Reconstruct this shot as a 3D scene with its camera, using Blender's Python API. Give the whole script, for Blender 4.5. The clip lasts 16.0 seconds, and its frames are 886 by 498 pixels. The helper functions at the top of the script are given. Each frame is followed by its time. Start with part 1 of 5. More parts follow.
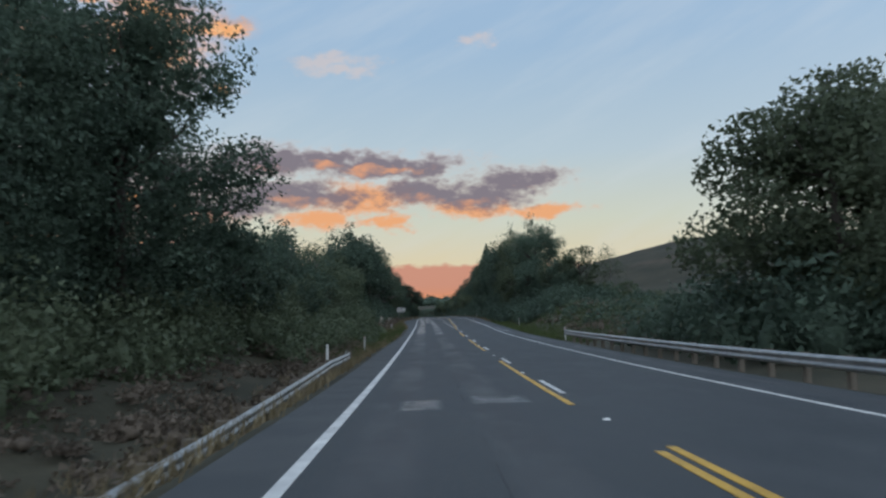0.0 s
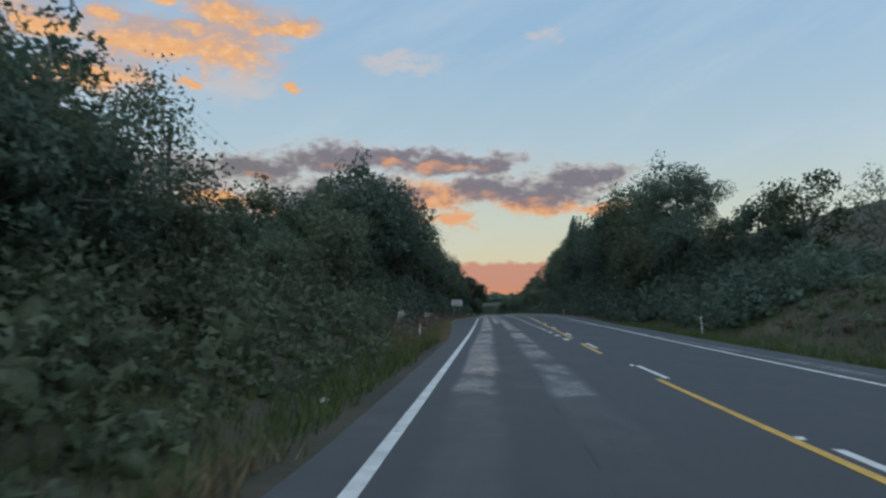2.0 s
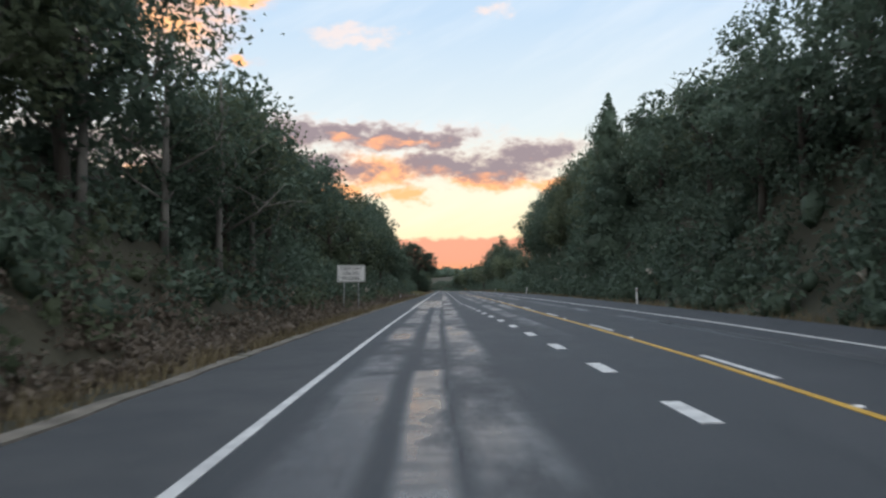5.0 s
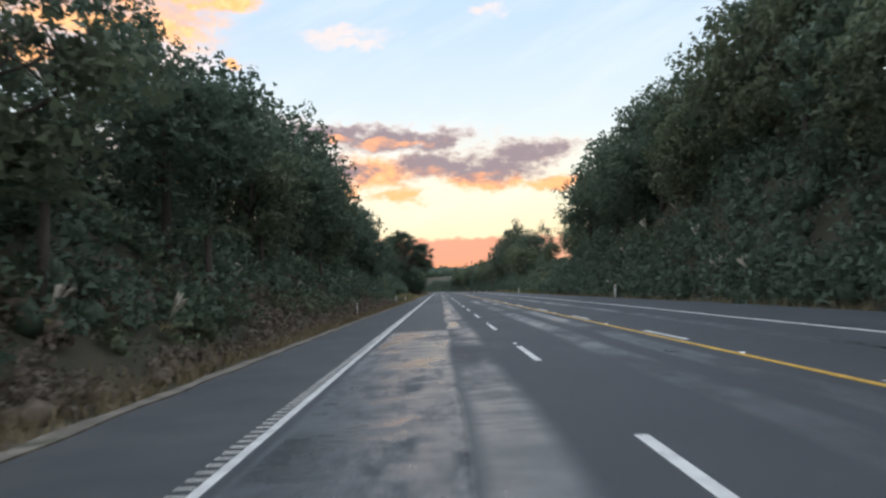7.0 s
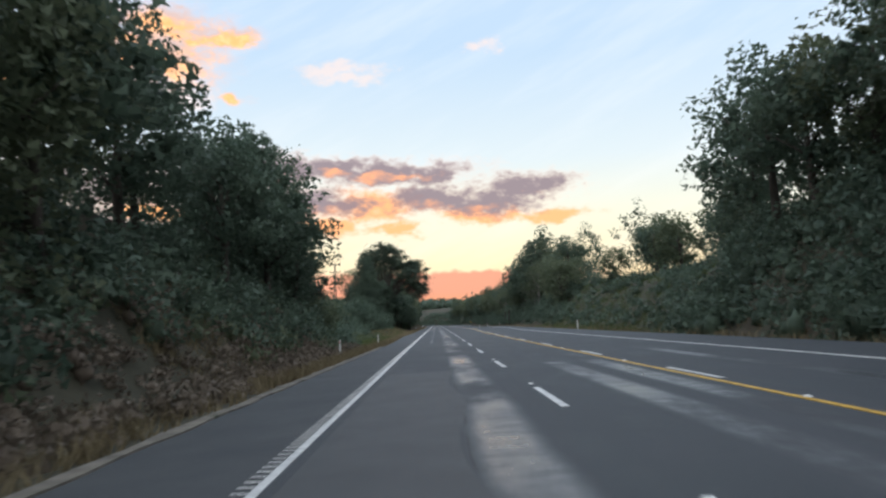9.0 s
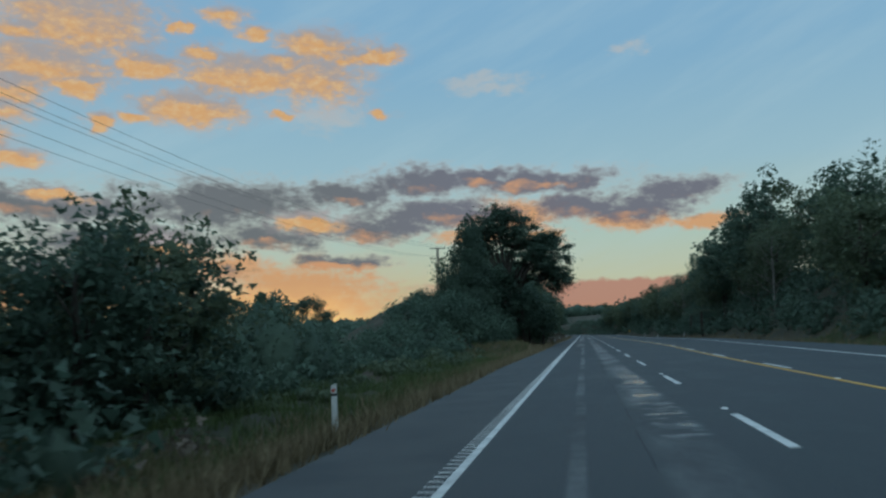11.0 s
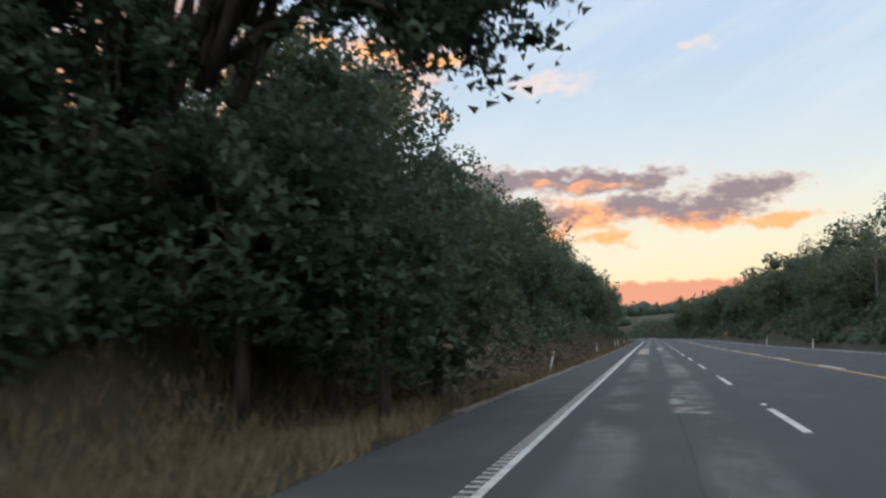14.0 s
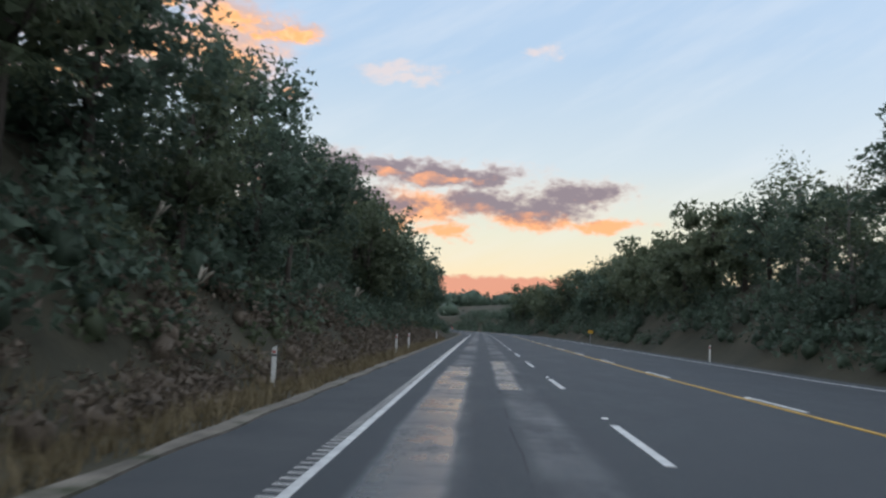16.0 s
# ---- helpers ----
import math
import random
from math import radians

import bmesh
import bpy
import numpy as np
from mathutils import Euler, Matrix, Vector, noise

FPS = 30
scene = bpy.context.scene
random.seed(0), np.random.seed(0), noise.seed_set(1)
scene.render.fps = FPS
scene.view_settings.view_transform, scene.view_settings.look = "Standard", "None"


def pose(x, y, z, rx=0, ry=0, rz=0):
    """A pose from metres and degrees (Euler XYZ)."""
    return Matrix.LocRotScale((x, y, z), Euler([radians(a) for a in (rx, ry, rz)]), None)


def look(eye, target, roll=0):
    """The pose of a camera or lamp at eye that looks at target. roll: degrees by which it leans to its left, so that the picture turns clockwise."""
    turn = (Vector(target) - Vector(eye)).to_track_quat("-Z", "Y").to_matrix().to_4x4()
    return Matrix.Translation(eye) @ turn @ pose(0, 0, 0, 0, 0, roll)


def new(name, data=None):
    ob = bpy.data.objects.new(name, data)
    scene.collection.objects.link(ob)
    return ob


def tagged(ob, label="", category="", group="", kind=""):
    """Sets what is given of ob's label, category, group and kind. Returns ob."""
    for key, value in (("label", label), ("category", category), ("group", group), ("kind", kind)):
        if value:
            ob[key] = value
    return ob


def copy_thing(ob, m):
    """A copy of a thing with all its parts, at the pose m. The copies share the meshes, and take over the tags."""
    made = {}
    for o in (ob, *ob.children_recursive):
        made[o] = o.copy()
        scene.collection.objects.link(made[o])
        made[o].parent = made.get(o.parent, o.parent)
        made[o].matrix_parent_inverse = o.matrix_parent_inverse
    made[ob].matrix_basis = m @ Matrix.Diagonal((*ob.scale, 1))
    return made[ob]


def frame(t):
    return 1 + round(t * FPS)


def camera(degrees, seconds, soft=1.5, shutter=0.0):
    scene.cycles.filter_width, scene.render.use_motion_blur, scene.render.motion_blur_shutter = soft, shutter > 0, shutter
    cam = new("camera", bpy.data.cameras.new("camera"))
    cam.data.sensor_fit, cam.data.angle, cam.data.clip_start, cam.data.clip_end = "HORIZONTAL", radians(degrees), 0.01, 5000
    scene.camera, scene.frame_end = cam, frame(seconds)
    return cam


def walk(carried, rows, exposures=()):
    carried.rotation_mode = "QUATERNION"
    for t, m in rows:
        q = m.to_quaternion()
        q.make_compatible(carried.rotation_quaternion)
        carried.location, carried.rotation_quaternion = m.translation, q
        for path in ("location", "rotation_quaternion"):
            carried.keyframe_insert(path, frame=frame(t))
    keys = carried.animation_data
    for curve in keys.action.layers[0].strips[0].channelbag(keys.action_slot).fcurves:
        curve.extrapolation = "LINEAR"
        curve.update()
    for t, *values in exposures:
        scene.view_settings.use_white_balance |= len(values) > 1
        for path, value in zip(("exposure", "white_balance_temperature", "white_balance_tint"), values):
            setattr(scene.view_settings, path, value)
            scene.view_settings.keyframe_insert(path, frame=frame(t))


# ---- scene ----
import functools

# ---- the line of the road ----
Y_KNOTS = [-200, 0, 13, 26, 52, 78, 104, 130, 160, 6000]
Z_KNOTS = [3.6, 0.0, -0.2, -0.27, -0.23, -0.02, 0.28, 0.56, 0.60, 0.60]


def smooth(a, b, v):
    u = np.clip((np.asarray(v, dtype=float) - a) / (b - a), 0.0, 1.0)
    return u * u * (3 - 2 * u)


def road_z(y):
    y = np.asarray(y, dtype=float)
    return sum(np.interp(y + d, Y_KNOTS, Z_KNOTS) for d in (-12, -6, 0, 6, 12)) / 5


def bend(y):
    """Sideways shift of the road, which turns left far ahead."""
    d = np.clip(np.asarray(y, dtype=float) - 545, 0, 230)
    over = np.clip(np.asarray(y, dtype=float) - 775, 0, None)
    return -(d ** 2) / 900 - over * 0.51


def edge_x(y):
    return 0.5 - 0.5 * smooth(85, 170, y) + bend(y)


def centre_x(y):
    return np.interp(y, [-200, 15, 36, 60, 78, 92, 105, 115, 131, 146, 195, 296, 325, 348, 430], [4.2, 4.22, 4.45, 4.63, 4.83, 5.2, 5.4, 5.6, 5.82, 6.25, 6.55, 6.45, 6.65, 7.1, 7.25]) + bend(y)


def right_x(y):
    return np.interp(y, [-200, 0, 60, 90, 130, 170, 210, 260, 320, 350, 400, 440], [8.0, 8.1, 8.2, 8.8, 9.65, 10.0, 10.0, 10.5, 10.4, 11.2, 12.2, 12.6]) + bend(y)


def seal_left(y):
    return edge_x(y) + np.interp(y, [-200, 40, 60, 85, 110, 140, 200, 230, 300, 330, 360, 385, 420, 440], [-0.95, -0.95, -0.6, -0.75, -1.9, -2.15, -2.35, -2.35, -1.95, -2.35, -2.05, -2.1, -1.65, -1.55])


def seal_right(y):
    return np.interp(y, [-200, 60, 90, 130, 200, 380, 440], [9.5, 9.8, 10.5, 11.5, 13.1, 13.2, 13.7]) + bend(y)


def tilt(y):
    """Cross fall of the road, rising to the right where the line bends."""
    return np.interp(y, [120, 155, 220, 365, 430, 450], [0.0, 0.026, 0.042, 0.042, 0.010, 0.0])


def surf_z(x, y):
    x, y = np.asarray(x, dtype=float), np.asarray(y, dtype=float)
    return road_z(y) + tilt(y) * np.clip(x - edge_x(y), -2.5, 15.0)


# ---- camera ----
cam = camera(60.25, 16.0, soft=2.4, shutter=0.14)
EYE_HEIGHT = 1.35
# seconds, metres along the road, metres from the left edge line, yaw, pitch, roll
WAY = [
    (0.0, 0.05, 1.28, -1.34, 5.02, 1.05),
    (0.5, 13.31, 1.13, -1.15, 5.32, -0.13),
    (1.0, 26.26, 1.13, 0.58, 5.25, -0.84),
    (1.5, 39.37, 1.06, 2.75, 4.60, -0.76),
    (2.0, 52.67, 1.04, 3.53, 4.86, 0.18),
    (2.5, 66.04, 1.08, 2.77, 5.39, -0.06),
    (3.0, 79.18, 1.17, 1.27, 5.71, 0.46),
    (3.5, 92.41, 1.27, 0.32, 5.69, 0.72),
    (4.0, 105.57, 1.42, 0.06, 5.52, 0.10),
    (4.5, 119.60, 1.62, -0.05, 4.28, 0.51),
    (5.0, 133.11, 1.78, -0.10, 3.00, 0.67),
    (7.5, 201.94, 1.74, -0.51, 3.05, 1.92),
    (8.0, 214.81, 1.73, -0.98, 4.02, 1.72),
    (10.5, 279.96, 1.36, 4.52, 6.19, 2.35),
    (11.0, 293.10, 1.33, 10.25, 6.44, 1.42),
    (11.5, 305.30, 1.34, 13.30, 6.48, 1.02),
    (12.0, 318.13, 1.44, 14.33, 5.86, 1.59),
    (12.5, 331.14, 1.47, 14.98, 5.73, 1.58),
    (13.0, 344.45, 1.50, 15.08, 6.17, 1.28),
    (13.5, 357.71, 1.59, 15.30, 6.56, 1.71),
    (14.0, 370.96, 1.59, 15.10, 6.71, 1.23),
    (14.5, 384.37, 1.59, 12.29, 6.61, 0.66),
    (15.0, 397.53, 1.57, 6.68, 6.09, -0.69),
    (15.5, 410.84, 1.54, 4.00, 5.56, -1.91),
    (16.0, 423.79, 1.48, 2.97, 5.73, -2.14),
]


def carried_pose(y, off, yaw, pitch, roll):
    return (pose(float(edge_x(y)) + off, y, float(surf_z(edge_x(y) + off, y)) + EYE_HEIGHT, 0, 0, yaw)
            @ pose(0, 0, 0, 90 + pitch, 0, 0) @ pose(0, 0, 0, 0, 0, -roll))


walk(cam, [(t, carried_pose(y, o, a, b, c)) for t, y, o, a, b, c in WAY],
     exposures=[(0.0, -0.2, 6050, 4), (0.5, -0.2, 6100, 5), (1.5, -0.25, 5700, -4), (2.5, -0.2, 6000, 3), (3.0, -0.1, 5950, 2), (3.5, 0.05, 6350, 6), (5.0, 0.48, 6800, 8),
                (8.0, 0.56, 6750, 8), (10.5, -0.2, 5900, 2), (11.0, -0.52, 5250, -14), (12.5, -0.52, 5250, -14), (13.0, -0.4, 5450, -8),
                (14.0, 0.34, 6800, 9), (14.6, 0.36, 6600, 9), (15.2, 0.28, 6400, 8), (16.0, 0.24, 6450, 8)])

# ---- sky: dusk with lit clouds ----
world = bpy.data.worlds.new("dusk_sky")
scene.world = world
world.use_nodes = True
WN, WL = world.node_tree.nodes, world.node_tree.links
WN.clear()


def wnode(kind, *ins, **props):
    n = WN.new(kind)
    for key, value in props.items():
        if key == "operation":
            n.operation = value
        elif key == "blend":
            n.blend_type = value
        elif key == "dims":
            n.noise_dimensions = value
    for i, v in enumerate(ins):
        if v is None:
            continue
        if isinstance(v, bpy.types.NodeSocket):
            WL.new(v, n.inputs[i])
        else:
            n.inputs[i].default_value = v
    return n


def wmath(op, a, b=None, c=None):
    return wnode("ShaderNodeMath", a, b, c, operation=op).outputs[0]


def wrange(v, a, b):
    n = WN.new("ShaderNodeMapRange")
    n.interpolation_type = "SMOOTHSTEP"
    WL.new(v, n.inputs[0])
    n.inputs[1].default_value, n.inputs[2].default_value = a, b
    return n.outputs[0]


def wmix(f, a, b):
    n = WN.new("ShaderNodeMix")
    n.data_type = "RGBA"
    for i, v in ((0, f), (6, a), (7, b)):
        if isinstance(v, bpy.types.NodeSocket):
            WL.new(v, n.inputs[i])
        else:
            n.inputs[i].default_value = v if i == 0 else (*v, 1)
    return n.outputs[2]


ray = wnode("ShaderNodeTexCoord").outputs["Generated"]
sep = wnode("ShaderNodeSeparateXYZ", ray)
az = wmath("DEGREES", wmath("ARCTAN2", sep.outputs[0], sep.outputs[1]))
el = wmath("DEGREES", wmath("ARCSINE", sep.outputs[2]))
ramp = WN.new("ShaderNodeValToRGB")
WL.new(wmath("DIVIDE", el, 90.0), ramp.inputs[0])
STOPS = [(0, (0.86, 0.50, 0.26)), (90, (1.02, 1.15, 1.38)), (3, (0.90, 0.70, 0.42)), (7, (0.74, 0.72, 0.58)), (12, (0.58, 0.66, 0.72)), (20, (0.42, 0.555, 0.73)), (32, (0.42, 0.55, 0.76))]
for i, (e, c) in enumerate(STOPS):
    s = ramp.color_ramp.elements[i] if i < 2 else ramp.color_ramp.elements.new(e / 90)
    s.position, s.color = e / 90, (*c, 1)
# towards the glow of the set sun, and away from it
away = wrange(wmath("ABSOLUTE", wmath("ADD", az, 14.0)), 25, 130)
sky = wmix(away, ramp.outputs[0], (0.86, 0.93, 1.06))
glow = wmath("MULTIPLY", wrange(wmath("ABSOLUTE", wmath("ADD", az, 20.0)), 16, 0), wrange(el, 7, 0))
sky = wmix(wmath("MULTIPLY", glow, 0.85), sky, (1.0, 0.50, 0.16))

flat = wnode("ShaderNodeCombineXYZ", az, wmath("MULTIPLY", el, 1.7), 0.0).outputs[0]
warp = wnode("ShaderNodeTexNoise", flat, None, 0.30, 3.0, 0.5)
warp2 = wnode("ShaderNodeTexNoise", flat, None, 1.1, 3.0, 0.5)
fluff = wnode("ShaderNodeTexNoise", flat, None, 0.42, 5.0, 0.56)
fine = wnode("ShaderNodeTexNoise", flat, None, 1.25, 6.0, 0.62)
fluff2 = wnode("ShaderNodeTexNoise", flat, None, 0.7, 3.0, 0.5)
shift = wnode("ShaderNodeVectorMath", warp.outputs["Color"], (0.5, 0.5, 0.5), operation="SUBTRACT").outputs[0]
shift = wnode("ShaderNodeVectorMath", shift, (4.2, 1.7, 0.0), operation="MULTIPLY").outputs[0]
shift2 = wnode("ShaderNodeVectorMath", warp2.outputs["Color"], (0.5, 0.5, 0.5), operation="SUBTRACT").outputs[0]
shift2 = wnode("ShaderNodeVectorMath", shift2, (1.2, 0.8, 0.0), operation="MULTIPLY").outputs[0]
place = wnode("ShaderNodeCombineXYZ", az, el, 0.0).outputs[0]
place = wnode("ShaderNodeVectorMath", place, shift, operation="ADD").outputs[0]
place = wnode("ShaderNodeVectorMath", place, shift2, operation="ADD").outputs[0]


place_low = wnode("ShaderNodeVectorMath", place, (0.35, 0.62, 0.0), operation="SUBTRACT").outputs[0]


@functools.lru_cache(None)
def cloud(spots, where):
    total = None
    for a, e, ra, re in spots:
        d = wnode("ShaderNodeVectorMath", where, (a, e, 0), operation="SUBTRACT").outputs[0]
        d = wnode("ShaderNodeVectorMath", d, (0.74 / ra, 0.62 / re, 0), operation="MULTIPLY").outputs[0]
        v = wmath("SUBTRACT", 1.25, wnode("ShaderNodeVectorMath", d, operation="LENGTH").outputs["Value"])
        total = v if total is None else wmath("SMOOTH_MAX", total, v, 0.2)
    return total


def cover(groups, a, b, rough=0.9):
    body = cloud(groups[0], place)
    for other in groups[1:]:
        body = wmath("SMOOTH_MAX", body, cloud(other, place), 0.2)
    d = wmath("ADD", body, wmath("MULTIPLY", wmath("SUBTRACT", fluff.outputs[0], 0.5), rough * 1.6))
    d = wmath("ADD", d, wmath("MULTIPLY", wmath("SUBTRACT", fine.outputs[0], 0.5), rough * 1.3))
    return wrange(d, a, b)


def belly(spots):
    """How far a place lies on the underside of its cloud, which the set sun still lights."""
    up = wmath("MAXIMUM", cloud(spots, place), -0.6)
    down = wmath("MAXIMUM", cloud(spots, place_low), -0.6)
    return wmath("ADD", wmath("SUBTRACT", up, down), wmath("MULTIPLY", wmath("SUBTRACT", fluff2.outputs[0], 0.5), 0.9))


GREY = ((-38.4, 9.3, 6.2, 0.86), (-26.7, 9.8, 6.2, 1.18), (-32.7, 7.1, 5.8, 0.9), (-23.4, 7.5, 3.4, 0.77), (-17.8, 10.5, 3.3, 0.77),
        (-15.6, 8.1, 3.9, 0.69), (-12.1, 11.3, 3.5, 0.86), (-17.8, 5.6, 3.0, 0.43), (-34.0, 5.2, 6.0, 0.8), (-3.1, 11.2, 5.0, 0.64), (-7.0, 11.5, 2.6, 0.6),
        (6.9, 9.9, 3.0, 0.73), (3.8, 8.9, 3.5, 0.77), (-0.1, 9.2, 3.3, 0.78), (-9.9, 9.0, 4.6, 0.72), (-11.2, 11.3, 2.9, 0.59))
ORANGE = ((-36.6, 21.8, 4.48, 1.97), (-38.8, 18.5, 4.25, 1.16), (-43.4, 18.1, 2.83, 1.11), (-40.4, 16.6, 2.12, 0.68), (-43.4, 13.6, 2.71, 0.89),
          (-42.4, 15.2, 2.6, 0.58), (-32.0, 19.2, 2.01, 0.67), (-24.8, 18.9, 4.96, 1.0), (-19.5, 19.1, 2.71, 1.42), (-19.3, 21.3, 2.95, 0.71),
          (-28.8, 16.5, 3.07, 0.89), (-26.5, 23.1, 1.3, 0.54), (-24.3, 22.0, 1.06, 0.4), (-15.2, 20.6, 1.77, 0.46), (-14.6, 16.5, 0.94, 0.26))
UNDER = ((-38.0, 3.2, 7.0, 1.0), (-27.9, 5.4, 4.5, 0.84), (-20.8, 3.4, 5.5, 1.5), (-4.6, 9.0, 2.6, 0.9), (-2.7, 7.2, 1.6, 0.39), (3.2, 8.0, 2.6, 0.5),
         (8.1, 7.9, 2.8, 0.34), (-8.0, 7.4, 2.6, 0.5))
SMALL = ((-32.6, 15.6, 1.17, 0.33), (-35.1, 15.2, 0.91, 0.39), (-29.6, 21.6, 0.65, 0.26), (-17.1, 20.4, 0.78, 0.39), (-37.6, 10.1, 1.69, 0.29),
          (-31.1, 6.6, 2.08, 0.65), (-20.1, 8.5, 2.08, 0.45), (-22.1, 16.2, 0.91, 0.26), (-41.5, 12.2, 2.6, 0.5), (-36.2, 17.2, 1.6, 0.4),
          (-27.6, 20.3, 1.3, 0.35), (-22.3, 19.9, 1.6, 0.45), (-40.3, 20.3, 2.0, 0.6))
WISP = ((-7.1, 18.7, 3.1, 0.43), (-18.4, 15.9, 1.8, 0.3), (-6.2, 18.0, 2.2, 0.39), (3.9, 20.1, 1.1, 0.43), (-19.1, 16.4, 2.7, 0.86))
LIT = ORANGE + SMALL
slant = wnode("ShaderNodeCombineXYZ", wmath("MULTIPLY", wmath("ADD", az, wmath("MULTIPLY", el, 1.1)), 0.035),
              wmath("MULTIPLY", wmath("SUBTRACT", el, wmath("MULTIPLY", az, 0.45)), 0.24), 0.0).outputs[0]
streak = wnode("ShaderNodeTexNoise", slant, None, 1.0, 5.0, 0.6)
sky = wmix(wmath("MULTIPLY", wrange(streak.outputs[0], 0.42, 0.72), 0.22), sky, (0.80, 0.80, 0.82))
sky = wmix(wmath("MULTIPLY", cover((WISP,), 0.1, 1.1), 0.5), sky, (0.90, 0.66, 0.56))
# the salmon bank low on the horizon
bank = wmath("MULTIPLY", wrange(wmath("ADD", el, wmath("MULTIPLY", warp2.outputs[0], 0.8)), 4.35, 4.0),
             wrange(wmath("ABSOLUTE", wmath("SUBTRACT", az, 0.0)), 15, 7))
sky = wmix(wmath("MULTIPLY", bank, 0.9), sky, (0.70, 0.285, 0.20))
sky = wmix(wmath("MULTIPLY", wrange(el, 2.4, 0.6), bank), sky, (0.86, 0.32, 0.13))
thin = cover((UNDER, GREY), -0.2, 0.9)
sky = wmix(wmath("MULTIPLY", thin, 0.5), sky, (0.90, 0.58, 0.44))
sky = wmix(wmath("MULTIPLY", cover((UNDER,), 0.1, 0.9), 0.92), sky, (1.0, 0.44, 0.19))
heart = wmix(wrange(belly(GREY), 0.30, 0.85), wmix(wrange(az, -8, -22), (0.235, 0.195, 0.235), (0.215, 0.190, 0.20)), (0.95, 0.40, 0.19))
sky = wmix(wmath("MULTIPLY", cover((GREY,), 0.12, 0.85), 0.92), sky, heart)
lit = cover((LIT,), 0.10, 0.78, 0.68)
mist = cover((LIT,), -0.4, 0.6, 0.7)
sky = wmix(wmath("MULTIPLY", mist, 0.32), sky, (0.74, 0.52, 0.50))
sky = wmix(wmath("MULTIPLY", lit, 0.95), sky, wmix(wrange(wmath("ADD", belly(LIT), wmath("SUBTRACT", fine.outputs[0], 0.5)), -0.40, 0.45), (0.62, 0.45, 0.42), wmix(wrange(fine.outputs[0], 0.40, 0.80), (1.06, 0.48, 0.18), (1.15, 0.66, 0.34))))
hot = wmath("MULTIPLY", wrange(wmath("ABSOLUTE", wmath("ADD", az, 27.0)), 15.0, 3.0), wrange(wmath("ADD", el, wmath("MULTIPLY", fluff.outputs[0], 2.0)), 5.2, 1.4))
sky = wmix(wmath("MULTIPLY", hot, 0.95), sky, (2.1, 1.0, 0.30))
below = wrange(el, -0.3, -3.0)
sky = wmix(below, sky, (0.05, 0.05, 0.05))
back = wnode("ShaderNodeBackground", sky, 1.0)
WL.new(back.outputs[0], wnode("ShaderNodeOutputWorld").inputs[0])

sun = new("sun", bpy.data.lights.new("sun", "SUN"))
sun.data.energy, sun.data.angle, sun.data.color = 0.12, radians(12), (1.0, 0.62, 0.36)
sun.matrix_world = look((-34, 94, 3), (0, 0, 0))

